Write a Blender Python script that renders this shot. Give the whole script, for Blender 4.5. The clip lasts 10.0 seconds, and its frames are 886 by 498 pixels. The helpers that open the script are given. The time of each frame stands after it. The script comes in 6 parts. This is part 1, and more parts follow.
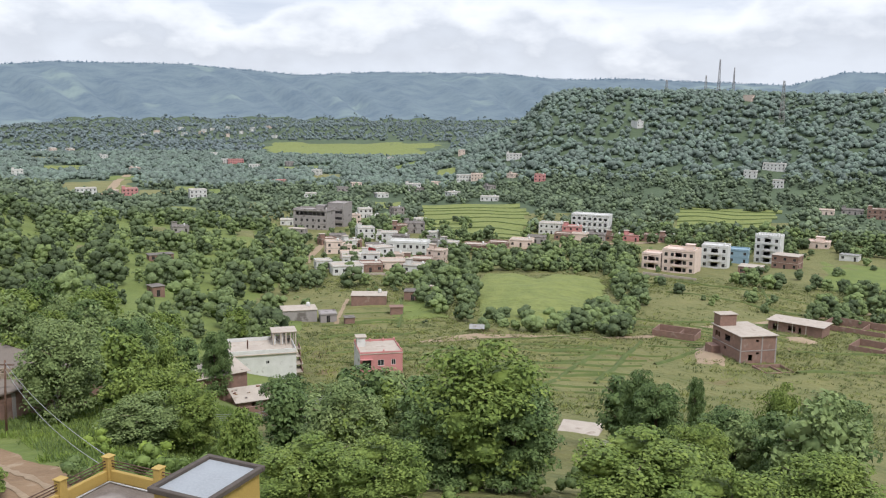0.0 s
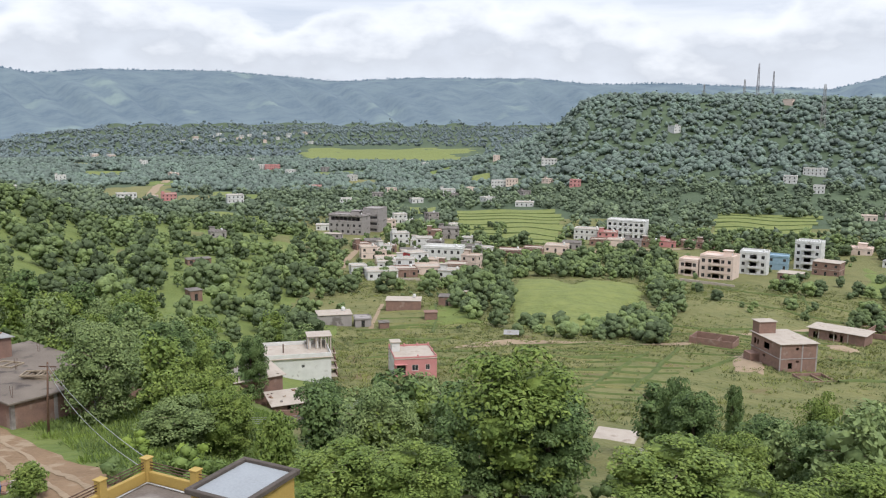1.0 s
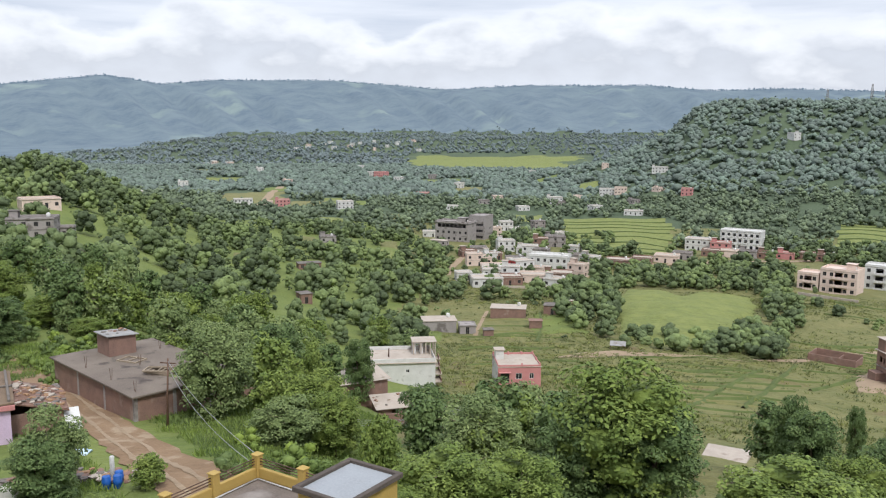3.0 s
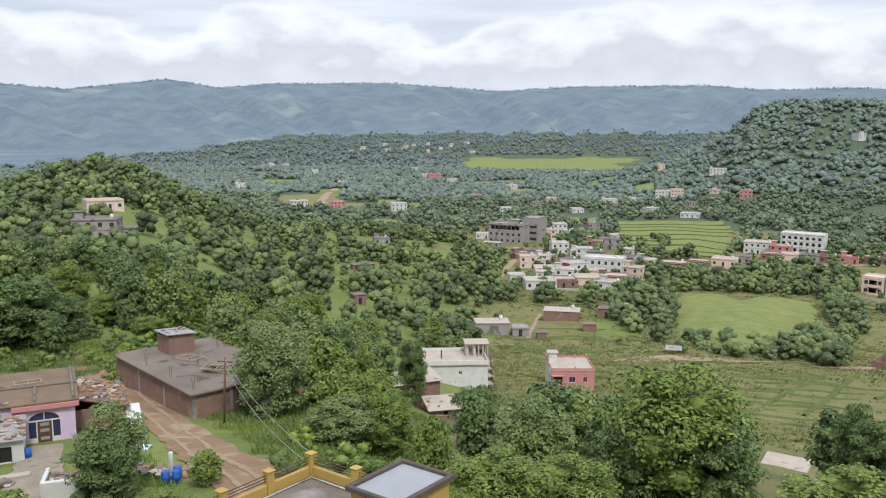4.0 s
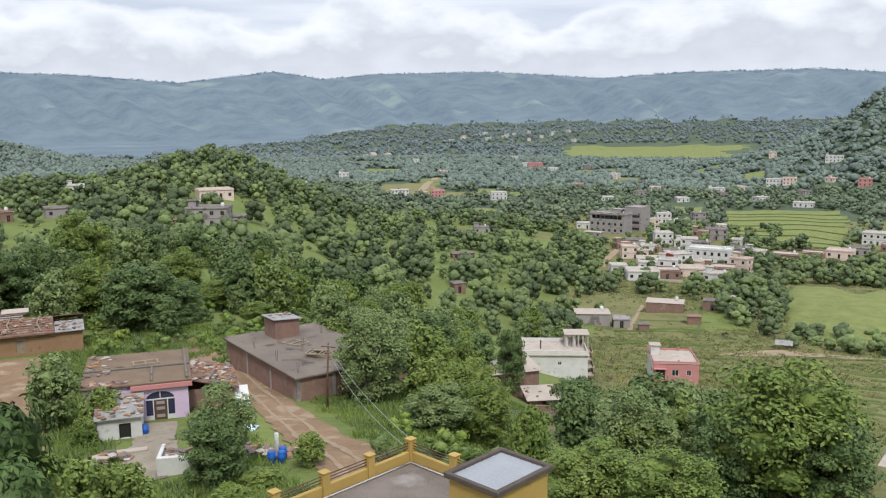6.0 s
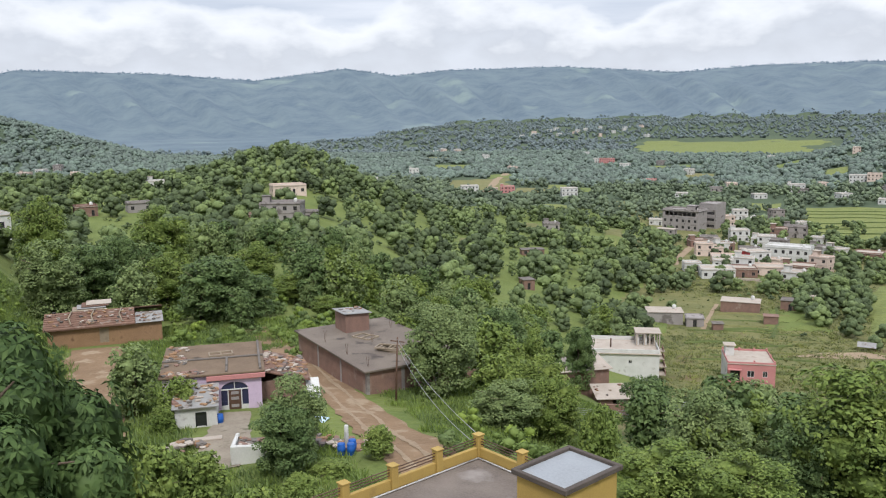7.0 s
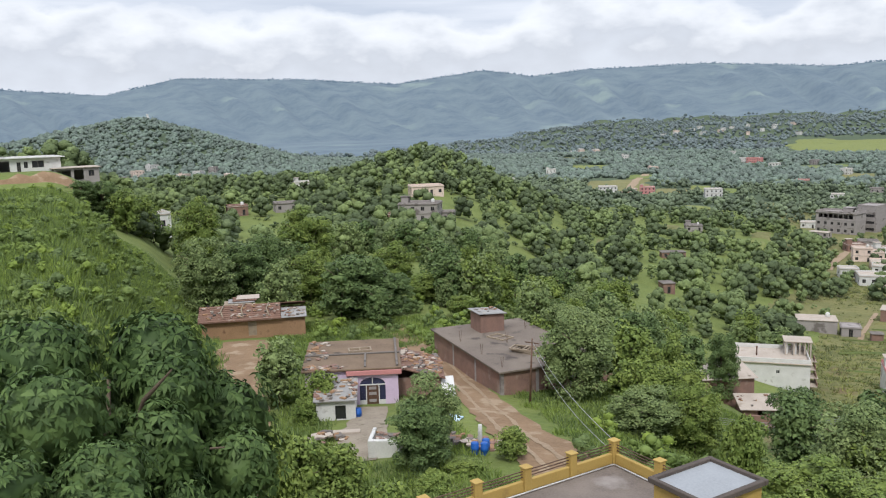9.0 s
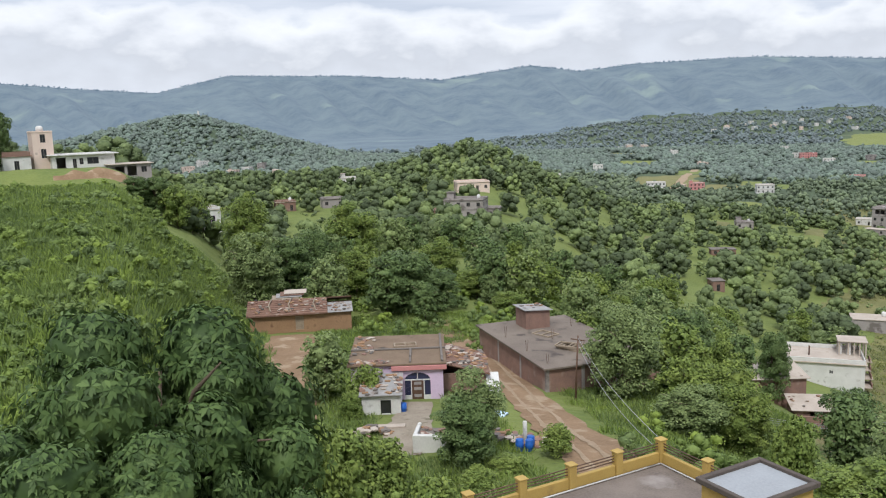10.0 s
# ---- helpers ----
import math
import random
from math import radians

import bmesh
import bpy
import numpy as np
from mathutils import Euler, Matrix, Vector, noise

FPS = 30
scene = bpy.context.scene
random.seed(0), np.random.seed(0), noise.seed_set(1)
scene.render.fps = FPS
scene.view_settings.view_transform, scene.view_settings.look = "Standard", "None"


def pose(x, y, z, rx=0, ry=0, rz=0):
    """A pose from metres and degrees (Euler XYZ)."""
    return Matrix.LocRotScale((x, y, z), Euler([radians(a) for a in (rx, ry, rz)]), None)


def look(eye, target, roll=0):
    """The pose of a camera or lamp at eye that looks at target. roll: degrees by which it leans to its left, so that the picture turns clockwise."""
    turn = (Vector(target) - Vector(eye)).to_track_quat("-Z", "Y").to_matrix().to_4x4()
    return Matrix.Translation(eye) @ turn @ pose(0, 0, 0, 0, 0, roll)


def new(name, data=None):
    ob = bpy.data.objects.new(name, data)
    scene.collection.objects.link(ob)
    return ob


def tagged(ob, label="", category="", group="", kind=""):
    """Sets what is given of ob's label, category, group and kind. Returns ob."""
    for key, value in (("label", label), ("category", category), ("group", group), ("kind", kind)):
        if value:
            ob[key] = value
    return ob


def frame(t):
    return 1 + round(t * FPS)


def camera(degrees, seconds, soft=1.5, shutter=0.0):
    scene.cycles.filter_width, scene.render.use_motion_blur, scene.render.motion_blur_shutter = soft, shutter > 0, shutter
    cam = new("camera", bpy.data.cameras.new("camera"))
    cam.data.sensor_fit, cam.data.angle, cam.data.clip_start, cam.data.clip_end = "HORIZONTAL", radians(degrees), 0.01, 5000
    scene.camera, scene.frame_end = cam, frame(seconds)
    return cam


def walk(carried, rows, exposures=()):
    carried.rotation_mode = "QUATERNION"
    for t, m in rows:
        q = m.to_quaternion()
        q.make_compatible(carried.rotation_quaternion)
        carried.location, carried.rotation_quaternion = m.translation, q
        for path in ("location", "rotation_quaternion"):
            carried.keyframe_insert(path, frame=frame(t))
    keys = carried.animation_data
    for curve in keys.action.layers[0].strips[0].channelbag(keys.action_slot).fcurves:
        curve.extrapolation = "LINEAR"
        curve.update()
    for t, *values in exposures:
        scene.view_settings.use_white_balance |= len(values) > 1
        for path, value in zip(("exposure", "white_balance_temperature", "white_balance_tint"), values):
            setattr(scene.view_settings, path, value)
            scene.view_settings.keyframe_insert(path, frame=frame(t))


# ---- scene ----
# ======== camera: stands on one spot and turns to its left ========
cam = camera(56.07, 10.0, soft=1.15)
TURNS = [
    (0.0, 0.000, -9.000, -0.800),
    (0.5, 1.327, -8.815, -0.671),
    (1.0, 2.377, -8.661, -0.607),
    (1.5, 3.675, -8.594, -0.641),
    (2.0, 5.628, -8.505, -0.573),
    (2.5, 7.624, -8.344, -0.507),
    (4.0, 13.349, -8.100, -0.190),
    (4.5, 14.700, -8.197, 0.015),
    (5.0, 16.449, -8.393, 0.224),
    (6.5, 22.401, -8.994, 0.552),
    (7.0, 24.960, -9.072, 0.747),
    (7.5, 27.478, -9.104, 0.893),
    (8.0, 29.960, -9.011, 1.136),
    (8.5, 32.124, -8.882, 1.345),
    (9.0, 34.281, -8.833, 1.530),
    (9.5, 36.010, -8.912, 1.677),
    (10.0, 37.417, -9.027, 1.760),
]
# heights are counted from the eye, which stands at zero
walk(cam, [(t, pose(0, 0, 0, 90 + pitch, roll, yaw)) for t, yaw, pitch, roll in TURNS], exposures=[(0.0, 0.38, 6150, 10), (10.0, 0.32, 6150, 10)])

# ======== sky and sun ========
SUN_UP, SUN_TURN = 52.0, 150.0
world = bpy.data.worlds.new("overcast_sky")
scene.world = world
world.use_nodes = True
wt = world.node_tree
wt.nodes.clear()


def wnode(kind, **values):
    n = wt.nodes.new(kind)
    for k, v in values.items():
        n.inputs[k].default_value = v
    return n


def wlink(a, b):
    wt.links.new(a, b)


def wmath(op, a, b=None):
    n = wt.nodes.new("ShaderNodeMath")
    n.operation = op
    for i, v in enumerate((a, b)):
        if v is None:
            continue
        if isinstance(v, (int, float)):
            n.inputs[i].default_value = v
        else:
            wlink(v, n.inputs[i])
    return n.outputs[0]


def wramp(fac, stops):
    n = wt.nodes.new("ShaderNodeValToRGB")
    while len(n.color_ramp.elements) < len(stops):
        n.color_ramp.elements.new(0.5)
    for e, (p, c) in zip(n.color_ramp.elements, stops):
        e.position, e.color = p, (*c, 1)
    wlink(fac, n.inputs[0])
    return n.outputs[0]


sky = wt.nodes.new("ShaderNodeTexSky")
sky.sky_type = "NISHITA"
sky.sun_disc = False
sky.sun_elevation, sky.sun_rotation = radians(SUN_UP), radians(SUN_TURN)
sky.dust_density = 4.0
coord = wt.nodes.new("ShaderNodeTexCoord")
split = wt.nodes.new("ShaderNodeSeparateXYZ")
wlink(coord.outputs["Generated"], split.inputs[0])
low = wnode("ShaderNodeMapping", Scale=(4.2, 4.2, 0.6), Location=(0.55, 1.75, 0.0))
wlink(coord.outputs["Generated"], low.inputs[0])
swell = wnode("ShaderNodeTexNoise", Scale=1.0, Detail=2.0, Roughness=0.5)
wlink(low.outputs[0], swell.inputs["Vector"])
curl = wnode("ShaderNodeMapping", Scale=(17.0, 17.0, 34.0))
wlink(coord.outputs["Generated"], curl.inputs[0])
puffs = wnode("ShaderNodeTexNoise", Scale=1.0, Detail=6.0, Roughness=0.5)
wlink(curl.outputs[0], puffs.inputs["Vector"])
flat = wnode("ShaderNodeMapping", Scale=(2.2, 2.2, 24.0), Location=(3.1, 0.2, 0.6))
wlink(coord.outputs["Generated"], flat.inputs[0])
sheets = wnode("ShaderNodeTexNoise", Scale=1.0, Detail=6.0, Roughness=0.55)
wlink(flat.outputs[0], sheets.inputs["Vector"])
# a bank of heaped cloud stands low over the hills, thin grey sheets above it
edge = wmath("ADD", wmath("MULTIPLY", swell.outputs[0], 0.16), wmath("MULTIPLY", puffs.outputs[0], 0.055))
under = wmath("SUBTRACT", wmath("ADD", edge, 0.022), split.outputs[2])
cloud = wramp(wmath("ADD", wmath("MULTIPLY", under, 14.0), 0.4), [(0.36, (0, 0, 0)), (0.52, (1, 1, 1))])
body = wmath("ADD", wmath("MULTIPLY", under, 7.0), wmath("MULTIPLY", wmath("SUBTRACT", puffs.outputs[0], 0.5), 0.55))
bright = wramp(body, [(0.0, (0.90, 0.90, 0.905)), (0.14, (0.82, 0.825, 0.845)), (0.34, (0.635, 0.65, 0.69)), (0.66, (0.72, 0.74, 0.785))])
veil = wramp(sheets.outputs[0], [(0.36, (0.565, 0.605, 0.68)), (0.60, (0.79, 0.805, 0.845))])
grey = veil
mixer = wt.nodes.new("ShaderNodeMix")
mixer.data_type = "RGBA"
wlink(cloud, mixer.inputs["Factor"])
wlink(grey, mixer.inputs["A"])
wlink(bright, mixer.inputs["B"])
clouds_bg = wnode("ShaderNodeBackground", Strength=0.97)
# an overcast sky is brighter overhead than along the horizon
overhead = wt.nodes.new("ShaderNodeMapRange")
overhead.interpolation_type = "SMOOTHSTEP"
for k, v in (("From Min", 0.2), ("From Max", 0.95), ("To Min", 0.97), ("To Max", 1.6)):
    overhead.inputs[k].default_value = v
wlink(split.outputs[2], overhead.inputs[0])
wlink(overhead.outputs[0], clouds_bg.inputs["Strength"])
wlink(mixer.outputs["Result"], clouds_bg.inputs["Color"])
sky_bg = wnode("ShaderNodeBackground", Strength=0.08)
wlink(sky.outputs[0], sky_bg.inputs["Color"])
both = wnode("ShaderNodeMixShader", Fac=0.88)
wlink(sky_bg.outputs[0], both.inputs[1])
wlink(clouds_bg.outputs[0], both.inputs[2])
wout = wt.nodes.new("ShaderNodeOutputWorld")
wlink(both.outputs[0], wout.inputs["Surface"])

sun = new("sun", bpy.data.lights.new("sun", "SUN"))
sun.data.energy, sun.data.angle, sun.data.color = 1.9, radians(10), (1.0, 0.95, 0.88)
sun_way = Vector((math.sin(radians(SUN_TURN)) * math.cos(radians(SUN_UP)), math.cos(radians(SUN_TURN)) * math.cos(radians(SUN_UP)), math.sin(radians(SUN_UP))))
sun.matrix_world = look(sun_way * 50, (0, 0, 0))


# ======== materials ========
def material(name, base, rough=0.8, dark=None, scale=2.0, fine=30.0, bump=0.3, metal=0.0, leaf=0.0, island=0.0, wear=None, wear_scale=0.5, wear_at=0.55, spec=0.3, per_object=0.0, haze_glow=None, tone=0.0):
    """A procedural surface: two scales of colour, stains with their own shape, grain in relief."""
    m = bpy.data.materials.new(name)
    m.use_nodes = True
    t = m.node_tree
    b = t.nodes["Principled BSDF"]
    out = t.nodes["Material Output"]
    b.inputs["Roughness"].default_value, b.inputs["Metallic"].default_value = rough, metal
    b.inputs["Specular IOR Level"].default_value = spec
    geo = t.nodes.new("ShaderNodeNewGeometry")

    def noisy(s, detail=4.0):
        n = t.nodes.new("ShaderNodeTexNoise")
        n.inputs["Scale"].default_value, n.inputs["Detail"].default_value = s, detail
        t.links.new(geo.outputs["Position"], n.inputs["Vector"])
        return n.outputs[0]

    def mixed(fac, a, c):
        n = t.nodes.new("ShaderNodeMix")
        n.data_type = "RGBA"
        for v, k in ((fac, "Factor"), (a, "A"), (c, "B")):
            if isinstance(v, tuple):
                n.inputs[k].default_value = (*v, 1)
            elif isinstance(v, float):
                n.inputs[k].default_value = v
            else:
                t.links.new(v, n.inputs[k])
        return n.outputs["Result"]

    def ramp(fac, lo, hi):
        n = t.nodes.new("ShaderNodeMapRange")
        n.inputs["From Min"].default_value, n.inputs["From Max"].default_value = lo, hi
        t.links.new(fac, n.inputs[0])
        return n.outputs[0]

    dark = dark or tuple(c * 0.65 for c in base)
    colour = mixed(ramp(noisy(scale), 0.32, 0.68), dark, base)
    colour = mixed(ramp(noisy(fine, 3.0), 0.2, 1.2), colour, tuple(min(1, c * 1.25) for c in base))
    if wear:
        colour = mixed(ramp(noisy(wear_scale, 6.0), wear_at, wear_at + 0.1), colour, wear)
    if island or per_object:
        hsv = t.nodes.new("ShaderNodeHueSaturation")
        src = geo.outputs["Random Per Island"]
        if per_object:
            src = t.nodes.new("ShaderNodeObjectInfo").outputs["Random"]
        amount = island or per_object
        r = t.nodes.new("ShaderNodeMapRange")
        r.inputs["To Min"].default_value, r.inputs["To Max"].default_value = 1 - amount, 1 + amount
        t.links.new(src, r.inputs[0])
        t.links.new(r.outputs[0], hsv.inputs["Value"])
        r2 = t.nodes.new("ShaderNodeMapRange")
        r2.inputs["To Min"].default_value, r2.inputs["To Max"].default_value = 0.5 + amount * 0.03, 0.5 - amount * 0.02
        t.links.new(src, r2.inputs[0])
        t.links.new(r2.outputs[0], hsv.inputs["Hue"])
        t.links.new(colour, hsv.inputs["Color"])
        colour = hsv.outputs[0]
    if tone:
        at = t.nodes.new("ShaderNodeAttribute")
        at.attribute_name = "tone"
        hs = t.nodes.new("ShaderNodeHueSaturation")
        for socket, lo, hi in (("Value", 1 - tone, 1 + tone), ("Hue", 0.512, 0.492), ("Saturation", 0.85, 1.1)):
            r = t.nodes.new("ShaderNodeMapRange")
            r.inputs["To Min"].default_value, r.inputs["To Max"].default_value = lo, hi
            t.links.new(at.outputs["Fac"], r.inputs[0])
            t.links.new(r.outputs[0], hs.inputs[socket])
        t.links.new(colour, hs.inputs["Color"])
        colour = hs.outputs[0]
    t.links.new(colour, b.inputs["Base Color"])
    if bump:
        bn = t.nodes.new("ShaderNodeBump")
        bn.inputs["Strength"].default_value, bn.inputs["Distance"].default_value = bump, 0.6 / fine
        t.links.new(noisy(fine, 3.0), bn.inputs["Height"])
        t.links.new(bn.outputs[0], b.inputs["Normal"])
    if leaf:
        tr = t.nodes.new("ShaderNodeBsdfTranslucent")
        t.links.new(colour, tr.inputs[0])
        ms = t.nodes.new("ShaderNodeMixShader")
        ms.inputs[0].default_value = leaf
        t.links.new(b.outputs[0], ms.inputs[1])
        t.links.new(tr.outputs[0], ms.inputs[2])
        t.links.new(ms.outputs[0], out.inputs[0])
    # emission that stands in for distance haze on the farthest surfaces
    if haze_glow:
        b.inputs["Emission Color"].default_value, b.inputs["Emission Strength"].default_value = (*haze_glow, 1), 1.0
    return m


M_GROUND = material("meadow_grass", (0.171, 0.161, 0.062), 0.95, (0.091, 0.104, 0.035), 0.11, 0.7, 0.9, wear=(0.151, 0.107, 0.054), wear_scale=0.06, wear_at=0.62)
M_EARTH = material("bare_earth", (0.240, 0.160, 0.096), 0.95, (0.160, 0.100, 0.056), 0.25, 3.0, 0.5, wear=(0.320, 0.240, 0.160), wear_scale=0.5)
M_LUSH = material("lush_grass", (0.148, 0.177, 0.047), 0.95, (0.088, 0.122, 0.031), 0.14, 1.6, 0.6)
M_CROP = material("young_rice", (0.186, 0.205, 0.059), 0.9, (0.106, 0.132, 0.038), 0.22, 0.8, 0.8)
# far range: blue-grey colour and emission put haze into the surface
M_HILL = material("far_slope", (0.085, 0.106, 0.10), 1.0, (0.022, 0.036, 0.048), 0.009, 0.05, 0.0, wear=(0.135, 0.165, 0.13), wear_scale=0.004, wear_at=0.60, haze_glow=(0.075, 0.102, 0.143))
M_FLOOR = material("woodland_floor", (0.078, 0.104, 0.056), 1.0, (0.044, 0.063, 0.037), 0.012, 0.3, 0.3, wear=(0.141, 0.163, 0.081), wear_scale=0.009, wear_at=0.64)
M_BARK = material("bark", (0.14, 0.105, 0.075), 0.95, (0.07, 0.05, 0.035), 3.0, 25.0, 0.8)
M_LEAF = material("leaves_fresh", (0.162, 0.205, 0.049), 0.5, (0.096, 0.145, 0.035), 0.5, 4.0, 0.0, leaf=0.1, island=0.3, spec=0.1)
M_LEAF_DARK = material("leaves_dark", (0.118, 0.163, 0.057), 0.5, (0.066, 0.107, 0.039), 0.5, 4.0, 0.0, leaf=0.1, island=0.3, spec=0.1)
M_LEAF_OLIVE = material("leaves_olive", (0.183, 0.228, 0.087), 0.55, (0.113, 0.159, 0.058), 0.5, 4.0, 0.0, leaf=0.1, island=0.3, spec=0.1)
M_LEAF_BROAD = material("leaves_broad", (0.085, 0.131, 0.041), 0.5, (0.046, 0.078, 0.025), 1.0, 6.0, 0.0, leaf=0.15, island=0.4, spec=0.12)
M_SHRUB = material("shrub_leaves", (0.182, 0.240, 0.065), 0.6, (0.124, 0.178, 0.047), 0.15, 2.0, 0.0, leaf=0.25, island=0.16, tone=0.22, spec=0.12)
M_TUFT = material("grass_tufts", (0.182, 0.195, 0.068), 0.8, (0.123, 0.145, 0.049), 0.06, 1.0, 0.0, leaf=0.2, island=0.2, tone=0.25)
# the dark tone mottles shade of gaps between leaves into the colour
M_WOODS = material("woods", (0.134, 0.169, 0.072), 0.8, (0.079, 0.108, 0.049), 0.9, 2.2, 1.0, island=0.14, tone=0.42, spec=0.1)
# next three: leaf colour turns greyer and bluer with distance, haze mixed in
M_MID_WOODS_HAZED = material("valley_woods_hazed", (0.141, 0.173, 0.105), 0.85, (0.098, 0.126, 0.082), 0.6, 1.4, 1.0, island=0.12, tone=0.3, spec=0.08)
M_HILL_WOODS_HAZED = material("hill_woods", (0.154, 0.190, 0.156), 0.9, (0.120, 0.152, 0.127), 0.4, 0.9, 1.0, island=0.10, tone=0.2, spec=0.05)
M_FAR_WOODS_HAZED = material("distant_woods_hazed", (0.150, 0.181, 0.178), 0.9, (0.122, 0.149, 0.151), 0.1, 0.4, 0.6, island=0.08, tone=0.15, spec=0.05)
# ridge trees carry the same bluish haze emission as the slope below
M_RIDGE_TREES = material("ridge_woods", (0.07, 0.10, 0.10), 0.9, (0.05, 0.075, 0.08), 0.03, 0.2, 0.0, haze_glow=(0.075, 0.105, 0.15))
M_WHITE = material("white_paint", (0.56, 0.55, 0.525), 0.7, (0.44, 0.43, 0.405), 0.6, 12.0, 0.1, wear=(0.30, 0.28, 0.25), wear_scale=0.8, wear_at=0.61)
M_CREAM = material("cream_paint", (0.60, 0.48, 0.41), 0.7, (0.51, 0.405, 0.34), 0.6, 12.0, 0.1, wear=(0.40, 0.33, 0.28), wear_scale=0.7, wear_at=0.62)
M_PINK = material("pink_paint", (0.470, 0.210, 0.197), 0.7, (0.395, 0.168, 0.160), 0.7, 12.0, 0.1, wear=(0.378, 0.202, 0.176), wear_scale=0.8, wear_at=0.64)
M_YELLOW = material("yellow_paint", (0.386, 0.265, 0.076), 0.65, (0.319, 0.214, 0.063), 0.9, 20.0, 0.1, wear=(0.252, 0.168, 0.063), wear_scale=1.4, wear_at=0.64)
M_CONCRETE = material("weathered_concrete", (0.173, 0.151, 0.133), 0.9, (0.094, 0.081, 0.070), 0.5, 14.0, 0.3, wear=(0.079, 0.068, 0.058), wear_scale=0.6, wear_at=0.56)
M_SLAB = material("pale_concrete", (0.410, 0.353, 0.297), 0.9, (0.301, 0.252, 0.207), 0.5, 14.0, 0.2, wear=(0.274, 0.221, 0.178), wear_scale=0.5, wear_at=0.6)
M_BRICK = material("brick_red", (0.232, 0.141, 0.109), 0.9, (0.153, 0.098, 0.080), 1.2, 9.0, 0.4, wear=(0.278, 0.201, 0.164), wear_scale=0.7, wear_at=0.6)
M_GREY = material("grey_plaster", (0.304, 0.276, 0.260), 0.9, (0.224, 0.200, 0.188), 0.4, 10.0, 0.2, wear=(0.152, 0.132, 0.120), wear_scale=0.4, wear_at=0.58)
M_GLASS = material("dark_window", (0.025, 0.025, 0.028), 0.25, None, 2.0, 10.0, 0.0, spec=0.5)
M_BLUE = material("blue_paint", (0.225, 0.315, 0.375), 0.7, (0.18, 0.26, 0.315), 0.7, 12.0, 0.1)
M_RED = material("red_paint", (0.462, 0.059, 0.059), 0.6, (0.353, 0.042, 0.046), 0.8, 12.0, 0.1)
M_LILAC = material("lilac_paint", (0.554, 0.437, 0.554), 0.7, (0.470, 0.361, 0.470), 0.8, 12.0, 0.1, wear=(0.378, 0.319, 0.336), wear_scale=0.9, wear_at=0.62)
M_MUD = material("mud_wall", (0.288, 0.176, 0.100), 0.95, (0.216, 0.128, 0.072), 0.7, 8.0, 0.5, wear=(0.144, 0.080, 0.048), wear_scale=0.7, wear_at=0.62)
M_STEEL = material("rusty_steel", (0.160, 0.096, 0.068), 0.6, (0.096, 0.056, 0.040), 4.0, 30.0, 0.2, metal=0.5)
M_TIN = material("galvanised_tin", (0.30, 0.29, 0.275), 0.6, (0.20, 0.19, 0.18), 1.2, 14.0, 0.15, metal=0.2, wear=(0.18, 0.13, 0.095), wear_scale=0.9, wear_at=0.58)
M_PLASTIC = material("blue_plastic", (0.02, 0.10, 0.38), 0.4, (0.015, 0.08, 0.30), 3.0, 20.0, 0.05)

# ======== the land ========
# -- terrain --
STEPS = [8, 25, 45, 66, 100, 165, 250, 350, 500, 800, 1200, 2000, 3000]
VALLEY = [-10, -17, -21, -29, -39, -52, -58, -62, -65, -68, -71, -72, -15]
SLOPE = [-10, -18, -20, -23, -29, -42, -49, -53, -58, -66, -71, -72, -30]
SPUR = [-10, -17, -20.5, -23, -25.5, -29, -33, -30, -35, -56, -68, -75, -62]
KNOLL = [-8, -11, -12, -10, -7.5, -8, -9.5, -27, -42, -60, -68, -75, -62]
CREST_AT = [-70, -65, -61, -56, -51.7, -43.6, -37.5, -31.4, -28.2, -24.7, -17, -9.5, -4.3, 4, 8, 12, 22.3, 25.4, 29]
CREST = [2.7, 2.79, 2.4, 2.05, 3.06, 2.89, 2.45, 3.22, 2.7, 3.05, 3.15, 2.62, 2.93, 2.93, 2.57, 2.66, 2.25, 3.05, 2.9]


def smooth(x, a, b):
    u = np.clip((x - a) / (b - a), 0, 1)
    return u * u * (3 - 2 * u)


def waves(x, y, size):
    """Cheap rolling relief, about -1 to 1."""
    u, v = x / size, y / size
    return (np.sin(u * 2.1 + np.sin(v * 1.7 + 0.4) * 1.3) + np.sin(v * 2.7 + 1.1 + np.sin(u * 1.9) * 1.1) + 0.6 * np.sin(u * 4.3 - v * 3.9 + 0.7)) / 2.6


